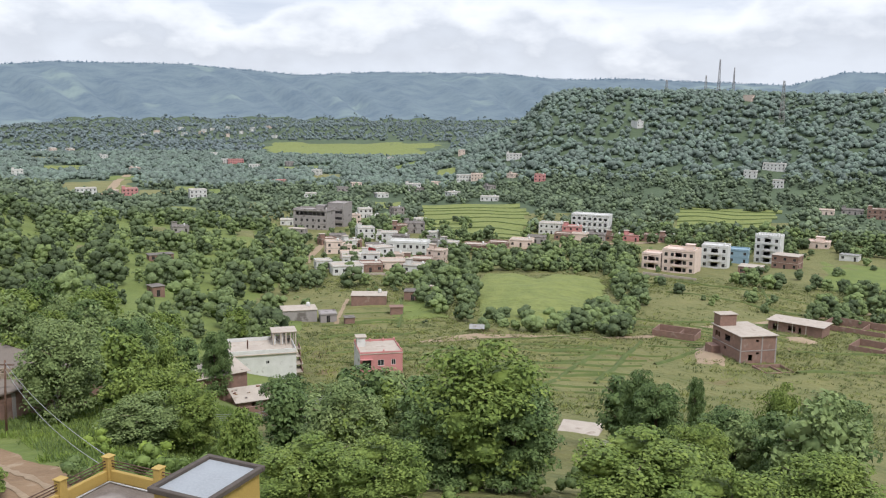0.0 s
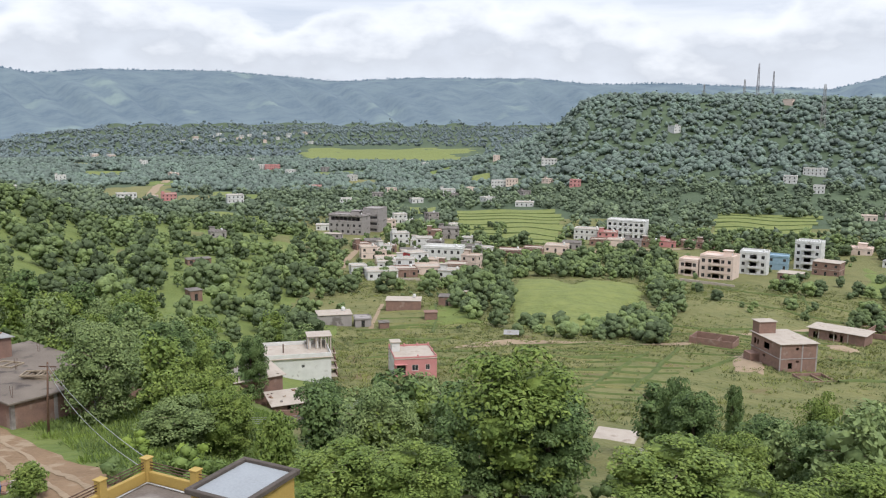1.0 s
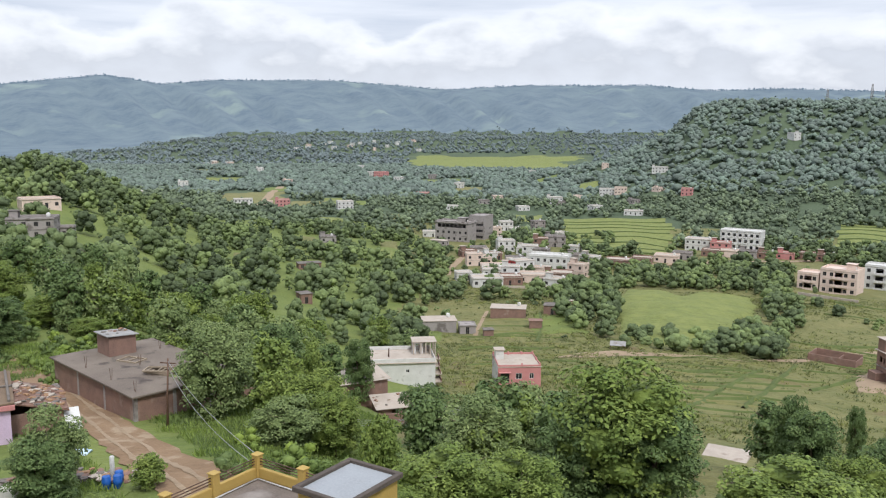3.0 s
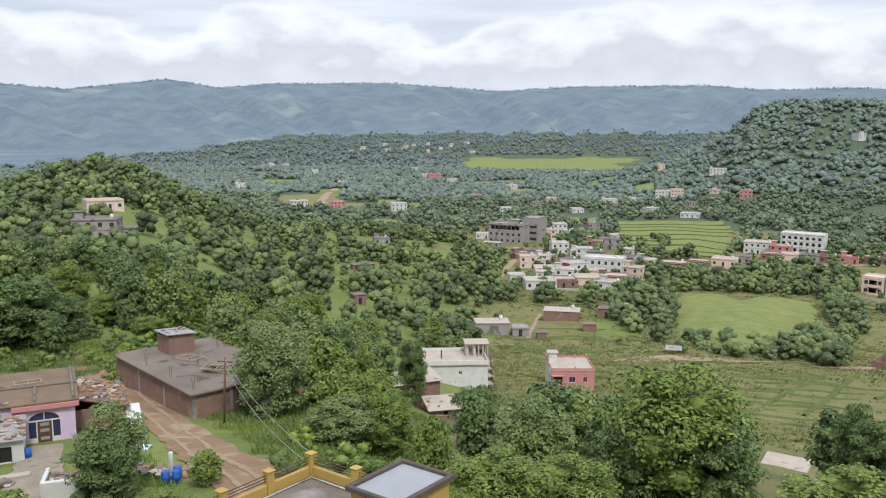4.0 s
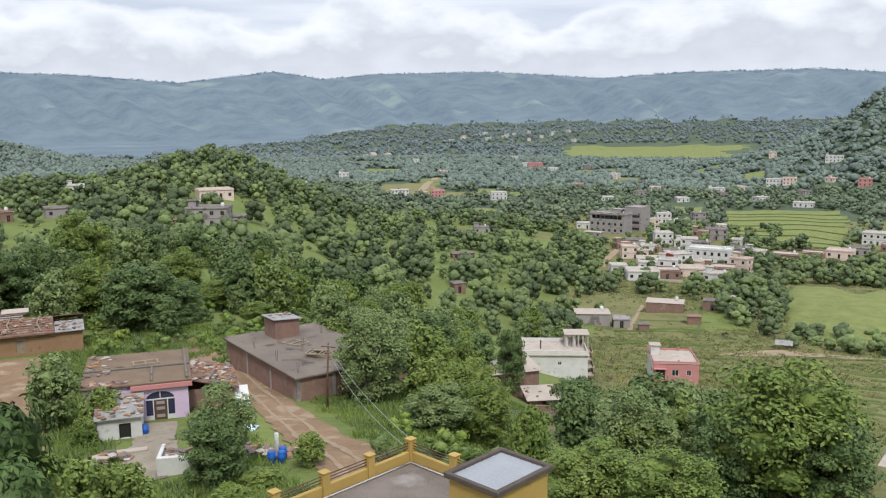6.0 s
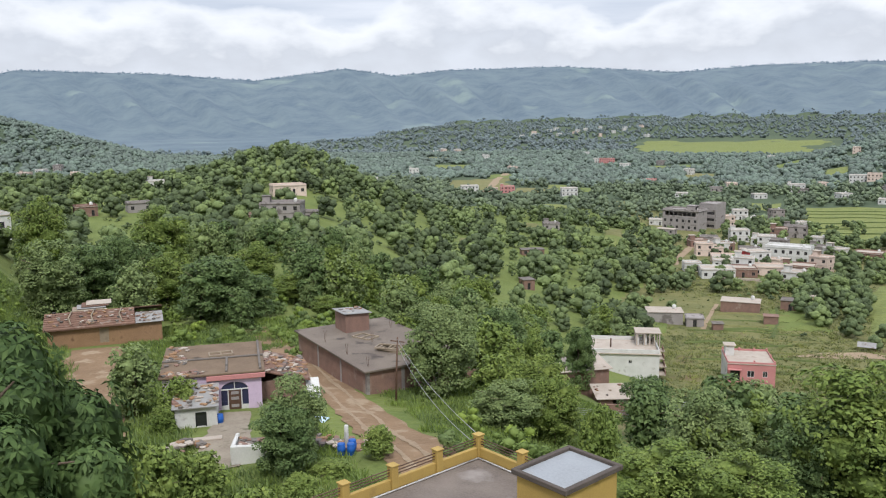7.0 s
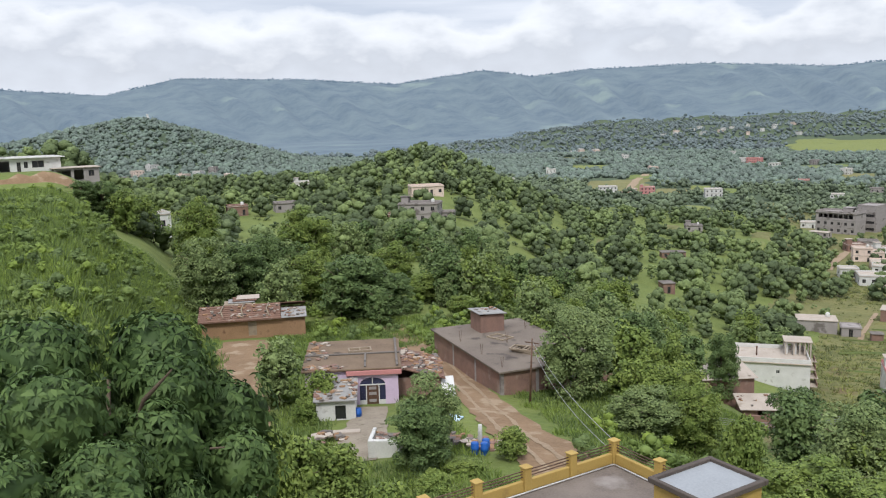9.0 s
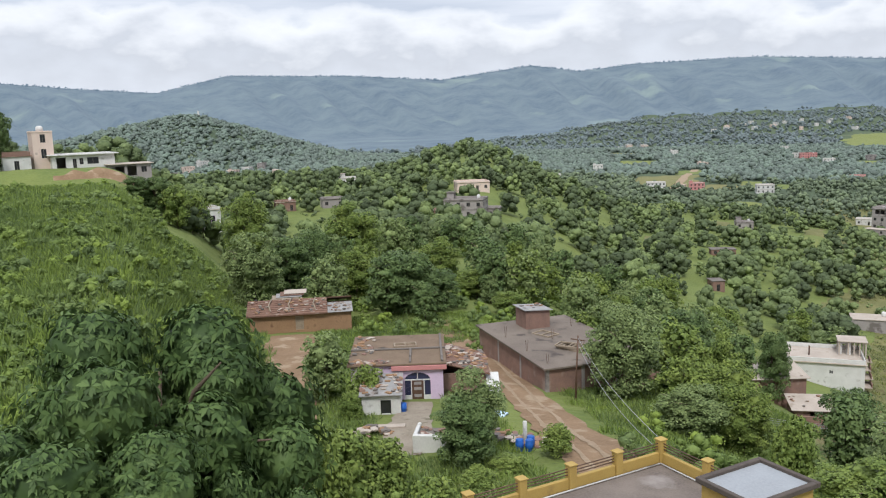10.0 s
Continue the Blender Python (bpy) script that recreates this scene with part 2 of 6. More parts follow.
def height(x, y):
    """The ground's height under (x, y), counted from the eye."""
    x, y = np.asarray(x, float), np.asarray(y, float)
    d = np.maximum(np.hypot(x, y), 0.5)
    az = np.degrees(np.arctan2(x, y))
    sections = []
    for line in (KNOLL, SPUR, SLOPE, VALLEY):
        s = 0
        for k in (-0.09, -0.045, 0.0, 0.045, 0.09):
            s = s + np.interp(np.log(d) + k, np.log(STEPS), line) / 5
        sections.append(s)
    k, s, l, v = sections
    w1, w2, w3 = smooth(az, -60, -51), smooth(az, -36, -23), smooth(az, -26, -9)
    z = k + (s - k) * w1
    z = z + (l - z) * w2
    z = z + (v - z) * w3
    z = z + (k - z) * smooth(az, 70, 172)
    # the wooded hill with the masts
    side = np.interp(az, [-3, 1.5, 5.2, 7.0, 9.0], [0, 0.2, 0.56, 0.9, 1.0]) * (1 - smooth(az, 50, 140))
    z = z + 105 * side * np.exp(-((d - 1180) / np.where(d < 1180, 270, 300)) ** 2)
    # the wooded knoll on the spur
    z = z + 14.5 * np.exp(-((az + 35.6) / np.where(az < -35.6, 4.2, 6.0)) ** 2) * np.exp(-((d - 480) / 105) ** 2)
    # the cone of the temple hill
    cone = 0
    for k in (-0.7, 0.0, 0.7):
        cone = cone + np.interp(az + 54 + k, [-22, -7.2, -4.9, -2.8, 0, 2.1, 5, 7.9, 10.2, 15], [0, 46, 60, 72, 84, 72, 50, 28, 10, 0]) / 3
    z = z + cone * np.exp(-((d - 1500) / 330) ** 2)
    # the range at the back
    top = 4300 * np.tan(np.radians(np.interp(az, CREST_AT, CREST)))
    up = np.clip((d - 2900) / 1400, 0, 1)
    spurs = np.abs(np.sin(np.radians(az) * 34 + np.sin(d / 260.0) * 0.7)) + 0.6 * np.abs(np.sin(np.radians(az) * 71 + d / 330.0)) + 0.4 * np.sin(np.radians(az) * 163 + d / 120.0)
    z = np.where(d > 2900, z + (top - z) * up ** 1.25 + 60 * (spurs - 0.75) * up * (1 - up) * 2, z)
    z = np.where(d > 4300, z - (d - 4300) * 0.5, z)
    # the cut below the terrace of bungalows
    z = z - 3.4 * smooth(d, 112, 150) * (1 - smooth(d, 183, 188.5)) * smooth(az, -78, -70) * (1 - smooth(az, -57, -54))
    # the small terrace on which the eye stands
    z = z + (-1.65 - z) * (1 - smooth(d, 2.3, 5.5))
    rough = smooth(d, 90, 400) * (1 - smooth(d, 2500, 3200))
    return z + 1.6 * waves(x, y, 60) * rough + 0.35 * waves(x, y, 9) * smooth(d, 10, 60) * (1 - smooth(d, 300, 700)) + 5 * waves(x, y, 260) * smooth(d, 600, 1500) * (1 - smooth(d, 2600, 3000))
# -- end of terrain --


def ground_at(x, y):
    return float(height(x, y))


def spot(az, d):
    """The place on the ground at a bearing (degrees clockwise from north) and a distance."""
    x, y = d * math.sin(radians(az)), d * math.cos(radians(az))
    return Vector((x, y, ground_at(x, y)))


def mesh_of(name, verts, faces, mats, smooth_faces=False):
    me = bpy.data.meshes.new(name)
    me.from_pydata([tuple(v) for v in verts], [], [tuple(f) for f in faces])
    for m in mats if isinstance(mats, (list, tuple)) else [mats]:
        me.materials.append(m)
    if smooth_faces:
        me.polygons.foreach_set("use_smooth", [True] * len(me.polygons))
    return me


def quads_mesh(name, co, mat, corners=4):
    """A mesh of separate small faces from an array (faces, corners, 3)."""
    n = co.shape[0]
    me = bpy.data.meshes.new(name)
    me.vertices.add(n * corners)
    me.vertices.foreach_set("co", np.ascontiguousarray(co, dtype=np.float32).ravel())
    me.loops.add(n * corners)
    me.loops.foreach_set("vertex_index", np.arange(n * corners, dtype=np.int32))
    me.polygons.add(n)
    me.polygons.foreach_set("loop_start", np.arange(0, n * corners, corners, dtype=np.int32))
    me.polygons.foreach_set("loop_total", np.full(n, corners, dtype=np.int32))
    me.materials.append(mat)
    me.update(calc_edges=True)
    return me


def build_ground():
    azs = np.radians(np.concatenate([np.arange(-180, -74, 6), np.arange(-74, 38, 0.3), np.arange(38, 180, 6)]))
    ds = np.concatenate([[0.01, 1.0, 2.0, 2.4, 2.8, 3.2, 3.6, 4.0, 4.4, 4.8, 5.2, 5.6], np.geomspace(6, 4150, 262), [4200, 4250, 4300, 4350, 4500, 4800]])
    A, D = np.meshgrid(azs, ds)
    X, Y = D * np.sin(A), D * np.cos(A)
    Z = height(X, Y)
    na, nd = len(azs), len(ds)
    verts = np.stack([X, Y, Z], -1).reshape(-1, 3)
    i, j = np.meshgrid(np.arange(nd - 1), np.arange(na), indexing="ij")
    a, b = i * na + j, i * na + (j + 1) % na
    faces = np.stack([a, b, b + na, a + na], -1).reshape(-1, 4)
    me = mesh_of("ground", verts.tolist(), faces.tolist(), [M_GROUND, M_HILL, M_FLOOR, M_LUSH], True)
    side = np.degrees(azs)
    # faces beyond these distances take the slope material that emits haze
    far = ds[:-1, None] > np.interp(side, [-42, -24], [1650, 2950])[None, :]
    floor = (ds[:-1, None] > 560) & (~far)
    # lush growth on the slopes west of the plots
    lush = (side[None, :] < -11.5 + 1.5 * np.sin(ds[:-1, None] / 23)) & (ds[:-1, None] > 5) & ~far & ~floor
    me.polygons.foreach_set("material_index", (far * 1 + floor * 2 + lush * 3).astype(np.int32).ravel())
    ob = tagged(new("ground", me), "rolling green valley floor rising to hills", "ground", kind="structure")
    return ob


build_ground()

# ======== trees ========
rng = np.random.default_rng(7)


def crown_faces(radius, tall, count, leaf, clumps, seed, droop=0.35, spread=0.5, shape=1.0, loose=0.45, up=0.75, wide=0.62):
    """Leaves gathered in clumps round a rough crown centred on its middle: an array of four-cornered faces."""
    r = np.random.default_rng(seed)
    th, u = r.uniform(0, 2 * np.pi, clumps), r.uniform(-0.95, 1.0, clumps)
    rad = np.sqrt(np.maximum(0, 1 - u * u)) ** shape * r.uniform(0.35, 0.85, clumps)
    centre = np.stack([rad * np.cos(th) * radius, rad * np.sin(th) * radius, u * tall * 0.5 * r.uniform(0.75, 1.0, clumps)], -1)
    size = r.uniform(0.30, 0.50, clumps) * radius * spread * 2
    which = r.integers(0, clumps, count)
    way = r.normal(size=(count, 3))
    way /= np.linalg.norm(way, axis=1)[:, None]
    way[:, 2] = np.where(way[:, 2] < -0.55, -way[:, 2], way[:, 2])
    pos = centre[which] + way * size[which][:, None] * (r.uniform(0.6, 1.05, count) ** 0.5)[:, None] * np.array([1, 1, 0.72])
    normal = way + r.normal(size=(count, 3)) * loose + np.array([0, 0, up])
    normal /= np.linalg.norm(normal, axis=1)[:, None]
    side = np.cross(normal, r.normal(size=(count, 3)))
    side /= np.linalg.norm(side, axis=1)[:, None]
    along = np.cross(normal, side)
    along[:, 2] -= droop
    s = (leaf * r.uniform(0.65, 1.3, count))[:, None]
    return np.stack([pos - along * s, pos + side * s * wide, pos + along * s, pos - side * s * wide], 1)



def billow_kit(fine):
    """Vertices and faces of a ball, the stuff of which leaf masses are dented."""
    bm = bmesh.new()
    bmesh.ops.create_icosphere(bm, subdivisions=2 if fine else 1, radius=1.0)
    v = np.array([q.co[:] for q in bm.verts])
    f = np.array([[q.index for q in face.verts] for face in bm.faces])
    bm.free()
    return v, f


BILLOW = {True: billow_kit(True), False: billow_kit(False)}


def crown_billows(radius, tall, lumps, fine, seed, spread=0.42, shape=0.8, dent=0.22, reach=0.7):
    """Uneven leaf masses heaped into a crown centred on its middle: vertices and triangles."""
    r = np.random.default_rng(seed)
    bv, bf = BILLOW[fine]
    verts, faces = [], []
    for k in range(lumps):
        u = -0.75 + 1.6 * (k + r.uniform(0, 1)) / lumps
        u = min(u, 0.85)
        th = k * 2.4 + r.uniform(-0.6, 0.6)
        rad = max(0.0, 1 - u * u) ** (0.5 * shape) * reach * r.uniform(0.45, 1.0)
        c = np.array([rad * math.cos(th) * radius, rad * math.sin(th) * radius, u * tall * 0.40])
        size = radius * spread * r.uniform(0.75, 1.3)
        v = bv * (1 + r.uniform(-dent, dent, len(bv)))[:, None] * size * np.array([1, 1, 0.85])
        turn = r.uniform(0, 6.28)
        v = v @ np.array([[math.cos(turn), math.sin(turn), 0], [-math.sin(turn), math.cos(turn), 0], [0, 0, 1]])
        verts.append(v + c)
        faces.append(bf + k * len(bv))
    return np.concatenate(verts), np.concatenate(faces)


def sprays_on(verts, lumps, count, leaf, seed, loose=0.55, up=0.45, wide=0.7, droop=0.1):
    """Leaf sprays standing off the surface of heaped leaf masses: an array of four-cornered faces."""
    r = np.random.default_rng(seed)
    n = len(verts) // lumps
    centre = verts.reshape(lumps, n, 3).mean(1)
    k = r.integers(0, len(verts), count * 2)
    way = verts[k] - centre[k // n]
    size = np.linalg.norm(way, axis=1)[:, None]
    way = way / size
    way += r.normal(size=way.shape) * 0.28
    way /= np.linalg.norm(way, axis=1)[:, None]
    keep = way[:, 2] > -0.6
    k, way, size = k[keep][:count], way[keep][:count], size[keep][:count]
    m = len(k)
    pos = centre[k // n] + way * size * r.uniform(0.9, 1.22, (m, 1))
    normal = way + r.normal(size=(m, 3)) * loose + np.array([0, 0, up])
    normal /= np.linalg.norm(normal, axis=1)[:, None]
    side = np.cross(normal, r.normal(size=(m, 3)))
    side /= np.linalg.norm(side, axis=1)[:, None]
    along = np.cross(normal, side)
    along[:, 2] -= droop
    s = (leaf * r.uniform(0.55, 1.35, m))[:, None]
    return np.stack([pos - along * s, pos + side * s * wide, pos + along * s, pos - side * s * wide], 1)


def rosettes_on(verts, lumps, count, leaf, seed, each=8):
    """Whorls of long drooping leaves on twig ends all over a crown."""
    r = np.random.default_rng(seed)
    n = len(verts) // lumps
    centre = verts.reshape(lumps, n, 3).mean(1)
    k = r.integers(0, len(verts), count)
    axis = verts[k] - centre[k // n]
    size = np.linalg.norm(axis, axis=1)[:, None]
    axis = axis / size + r.normal(size=(count, 3)) * 0.25
    axis[:, 2] += 0.35
    axis /= np.linalg.norm(axis, axis=1)[:, None]
    tip = centre[k // n] + axis * size * r.uniform(0.9, 1.25, (count, 1))
    one = np.cross(axis, r.normal(size=(count, 3)))
    one /= np.linalg.norm(one, axis=1)[:, None]
    two = np.cross(axis, one)
    out = []
    for j in range(each):
        a = 2 * math.pi * j / each + r.uniform(-0.3, 0.3, (count, 1))
        flat = one * np.cos(a) + two * np.sin(a)
        way = flat * 0.9 + axis * r.uniform(0.0, 0.5, (count, 1)) - np.array([0, 0, 1]) * r.uniform(0.15, 0.7, (count, 1))
        way /= np.linalg.norm(way, axis=1)[:, None]
        side = np.cross(way, axis)
        side /= np.maximum(1e-4, np.linalg.norm(side, axis=1))[:, None]
        long = leaf * r.uniform(0.6, 1.2, (count, 1))
        mid = tip + way * long * 0.55 + axis * long * 0.06
        end = tip + way * long - np.array([0, 0, 1]) * long * 0.18
        out.append(np.stack([tip + way * long * 0.06, mid + side * long * 0.19, end, mid - side * long * 0.19], 1))
    return np.concatenate(out)


def leafy_mesh(name, verts, tris, quads, mat):
    """One mesh of smooth leaf masses (verts, tris) and loose leaf sprays (quads, four corners each)."""
    nv, nt, nq = len(verts), len(tris), len(quads)
    me = bpy.data.meshes.new(name)
    me.vertices.add(nv + nq * 4)
    me.vertices.foreach_set("co", np.concatenate([verts.reshape(-1), quads.reshape(-1)]).astype(np.float32))
    me.loops.add(nt * 3 + nq * 4)
    me.loops.foreach_set("vertex_index", np.concatenate([tris.reshape(-1), nv + np.arange(nq * 4)]).astype(np.int32))
    me.polygons.add(nt + nq)
    me.polygons.foreach_set("loop_start", np.concatenate([np.arange(nt) * 3, nt * 3 + np.arange(nq) * 4]).astype(np.int32))
    me.polygons.foreach_set("loop_total", np.concatenate([np.full(nt, 3), np.full(nq, 4)]).astype(np.int32))
    me.polygons.foreach_set("use_smooth", np.ones(nt + nq, bool))
    me.materials.append(mat)
    me.update(calc_edges=True)
    return me


def tube(points, radii, sides=7):
    """Vertices and faces of a tapering limb along points."""
    verts, faces = [], []
    for k, (p, r) in enumerate(zip(points, radii)):
        p = Vector(p)
        d = Vector(points[min(k + 1, len(points) - 1)]) - Vector(points[max(k - 1, 0)])
        q = d.to_track_quat("Z", "Y")
        for i in range(sides):
            a = 2 * math.pi * i / sides
            verts.append(p + q @ Vector((r * math.cos(a), r * math.sin(a), 0)))
    for k in range(len(points) - 1):
        for i in range(sides):
            j = (i + 1) % sides
            faces.append((k * sides + i, k * sides + j, (k + 1) * sides + j, (k + 1) * sides + i))
    faces.append(tuple(range(sides))[::-1])
    faces.append(tuple((len(points) - 1) * sides + i for i in range(sides)))
    return verts, faces


def trunk_mesh(name, tall, radius, girth, seed, limbs=7):
    r = random.Random(seed)
    verts, faces = [], []

    def add(points, radii, sides):
        v, f = tube(points, radii, sides)
        k = len(verts)
        verts.extend(v)
        faces.extend([tuple(i + k for i in q) for q in f])

    lean = [(0, 0, -0.5)] + [(r.uniform(-0.05, 0.05) * tall * k / 4, r.uniform(-0.05, 0.05) * tall * k / 4, tall * 0.8 * k / 4) for k in range(1, 5)]
    add(lean, [girth * g for g in (1.25, 0.9, 0.7, 0.5, 0.2)], 8)
    for i in range(limbs):
        a, z0 = 2 * math.pi * i / limbs + r.uniform(-0.4, 0.4), tall * r.uniform(0.3, 0.6)
        reach = radius * r.uniform(0.6, 0.85)
        p0 = Vector((0, 0, z0))
        p2 = Vector((reach * math.cos(a), reach * math.sin(a), z0 + tall * r.uniform(0.12, 0.32)))
        p1 = (p0 + p2) / 2 + Vector((0, 0, tall * 0.05))
        add([p0, p1, p2], [girth * 0.42, girth * 0.28, girth * 0.08], 5)
    return mesh_of(name, verts, faces, M_BARK, True)


def tree_kind(kind, label, radius, tall, count, leaf, clumps, mat, seed, bare=0.03, shape=0.75, droop=0.3, spread=0.5, girth=None, core=14):
    """Meshes of one kind of tree, to be stood up by plant()."""
    crown_tall = tall * (1 - bare)
    co = crown_faces(radius, crown_tall, count, leaf, clumps, seed, droop, spread, shape)
    v, f = crown_billows(radius * 0.80, crown_tall * 0.86, core, True, seed + 500, 0.26, shape)
    co = np.concatenate([co, sprays_on(v, core, count // 2, leaf, seed + 700, droop=droop)])
    for a in (co, v):
        a[..., 2] += tall - crown_tall * 0.5
    return dict(kind=kind, label=label, crown=leafy_mesh("crown", v, f, co, mat), trunk=trunk_mesh("trunk", tall, radius, girth or tall * 0.022, seed), tall=tall, radius=radius, leaf=mat)


def plant(kind, az, d, scale=1.0, turn=0.0, sink=0.0, wide=1.0):
    root = new(kind["kind"])
    p = spot(az, d)
    root.matrix_basis = Matrix.LocRotScale(p - Vector((0, 0, sink)), Euler((0, 0, turn)), (scale * wide, scale * wide, scale))
    tagged(root, kind["label"], "tree")
    for part_name in ("trunk", "crown"):
        o = new(part_name, kind[part_name])
        o.parent = root
    return root


NEAR = [
    tree_kind("tree", "broad leafy tree with a dense fresh green crown", 3.0, 7.5, 12000, 0.10, 80, M_LEAF, 11, spread=0.30),
    tree_kind("tree", "dark green leafy tree with a rounded crown", 2.7, 7.0, 12000, 0.105, 80, M_LEAF_DARK, 12, spread=0.30),
    tree_kind("tree", "feathery olive-green tree with a loose open crown", 2.9, 7.0, 10500, 0.095, 90, M_LEAF_OLIVE, 13, spread=0.27, core=11),
]
MIDDLE = [
    tree_kind("tree", "fresh green broadleaf tree on the slope", 3.0, 7.0, 2000, 0.20, 50, M_LEAF, 21, spread=0.33),
    tree_kind("tree", "dark green broadleaf tree on the slope", 2.8, 7.5, 2000, 0.20, 50, M_LEAF_DARK, 22, spread=0.33),
    tree_kind("tree", "olive-green tree with a loose crown", 3.0, 7.0, 2000, 0.18, 55, M_LEAF_OLIVE, 23, spread=0.30),
]


def woods(name, label, places, lumps, fine, count, leaf, mat, tall=7.0, radius=3.2, variants=6, spread=0.46, dent=0.22):
    """Uncountable trees joined into one mesh; places: x, y, scale."""
    all_v, all_f, all_q, tone_v, tone_q = [], [], [], [], []
    r = np.random.default_rng(len(places))
    used = 0
    for n in range(variants):
        sel = places[n::variants]
        if len(sel) == 0:
            continue
        a = r.uniform(0, 2 * np.pi, len(sel))
        s = sel[:, 2]
        wide = s * r.uniform(0.85, 1.2, len(sel))
        ca, sa, ground = np.cos(a) * wide, np.sin(a) * wide, height(sel[:, 0], sel[:, 1])
        shade = r.uniform(0, 1, len(sel))

        def stood(c):
            """Copies of an array of points (k, 3), one at each place."""
            X = ca[:, None] * c[None, :, 0] - sa[:, None] * c[None, :, 1] + sel[:, 0][:, None]
            Y = sa[:, None] * c[None, :, 0] + ca[:, None] * c[None, :, 1] + sel[:, 1][:, None]
            Z = (c[None, :, 2] + tall * 0.47) * s[:, None] + ground[:, None]
            return np.stack([X, Y, Z], -1)

        v, f = crown_billows(radius, tall, lumps, fine, 300 + n, spread, 0.8, dent)
        all_v.append(stood(v).reshape(-1, 3))
        all_f.append((f[None] + (used + np.arange(len(sel)) * len(v))[:, None, None]).reshape(-1, 3))
        used += len(sel) * len(v)
        tone_v.append(np.repeat(shade, len(v)))
        if count:
            q = sprays_on(v, lumps, count, leaf, 100 + n)
            all_q.append(stood(q.reshape(-1, 3)).reshape(-1, 4, 3))
            tone_q.append(np.repeat(shade, len(q) * 4))
    quads = np.concatenate(all_q) if all_q else np.zeros((0, 4, 3))
    me = leafy_mesh(name, np.concatenate(all_v), np.concatenate(all_f), quads, mat)
    me.attributes.new("tone", "FLOAT", "POINT").data.foreach_set("value", np.concatenate(tone_v + tone_q).astype(np.float32))
    return tagged(new(name, me), label, "woods", kind="stuff")


def grass(name, label, places, count, blade, wide, mat, radius, variants=7, lean=0.5):
    """Tufts of blades joined into one mesh; places: x, y, scale."""
    out, tones = [], []
    r = np.random.default_rng(len(places))
    for n in range(variants):
        sel = places[n::variants]
        rad, th = radius * np.sqrt(r.uniform(0, 1, count)), r.uniform(0, 2 * np.pi, count)
        base = np.stack([rad * np.cos(th), rad * np.sin(th)], -1)
        tilt, turn = r.normal(size=(count, 2)) * lean, r.uniform(0, 2 * np.pi, count)
        side = np.stack([np.cos(turn), np.sin(turn)], -1) * wide * 0.5
        tall = blade * r.uniform(0.5, 1.2, count)
        s = sel[:, 2][:, None, None]
        at = sel[:, None, :2] + base[None] * s
        ground = height(at[..., 0], at[..., 1])[..., None]
        tip = at + (tilt * tall[:, None])[None] * s
        low, high = ground - 0.06, ground + tall[None, :, None] * s
        corners = [np.concatenate([at - side * s, low], -1), np.concatenate([at + side * s, low], -1), np.concatenate([tip + side * 0.5 * s, high], -1), np.concatenate([tip - side * 0.5 * s, high], -1)]
        out.append(np.stack(corners, 2).reshape(-1, 4, 3))
        tones.append(np.repeat(r.uniform(0, 1, len(sel)), count * 4))
    me = quads_mesh(name, np.concatenate(out), mat)
    me.attributes.new("tone", "FLOAT", "POINT").data.foreach_set("value", np.concatenate(tones).astype(np.float32))
    return tagged(new(name, me), label, "grass", kind="stuff")


# ground kept free of trees: bearing from, to, distance from, to
OPEN = [(-10.5, 3.5, 140, 215), (-9, -2, 205, 270), (-3.5, 24, 125, 225), (6, 30, 160, 240), (13, 30, 200, 345), (3.4, 10.6, 232, 318)]
OPEN += [(-1.6, 6.0, 440, 640), (15.6, 22.6, 500, 640), (-12, 0.5, 1500, 2150), (-9.5, 1.0, 320, 420), (-11, -5.5, 430, 500), (13.5, 24.5, 340, 425)]
OPEN += [(-38, -14, 14, 47), (-46, -36, 40, 92), (-37, -26, 50, 82), (-70, -47.5, 6, 170), (-66, -55.5, 150, 225), (-24, -18, 240, 262)]
OPEN += [(8.0, 12.8, 50, 112), (-14.5, 30, 100, 160), (-17, -8.8, 78, 178), (-50, -44, 70, 108), (24.5, 30, 330, 440), (-17, -15, 640, 690), (1.5, 6.5, 385, 412), (-24, -19, 660, 720)]


CLEAR = []


def is_open(az, d):
    ok = np.zeros(az.shape, bool)
    for a, half, d0, d1 in CLEAR:
        ok |= (np.abs(az - a) < half) & (d > d0) & (d < d1)
    for a0, a1, d0, d1 in OPEN:
        ok |= (az > a0) & (az < a1) & (d > d0) & (d < d1)
    return ok


def scatter(count, az0, az1, d0, d1, gap=0.0, open_rule=True, small=0.55, large=1.25):
    """Random places in a sector, thinned to a patchy growth."""
    az = rng.uniform(az0, az1, count)
    d = np.sqrt(rng.uniform(d0 * d0, d1 * d1, count))
    x, y = d * np.sin(np.radians(az)), d * np.cos(np.radians(az))
    keep = waves(x + 31, y - 17, 38) + rng.normal(size=count) * 0.35 > gap
    if open_rule:
        keep &= ~is_open(az, d)
    return np.stack([x, y, rng.uniform(small, large, count)], -1)[keep], az[keep], d[keep]


def plant_to(kind, az, d, top, width, turn=0.0):
    """A tree whose tip stands at the given elevation (degrees over the eye's level) and whose crown is that wide in metres."""
    p = spot(az, d)
    tall = d * math.tan(radians(top)) - p.z
    tree = plant(kind, az, d, tall / kind["tall"], turn, 0.0, (width / (2 * kind["radius"])) / (tall / kind["tall"]))
    return tree


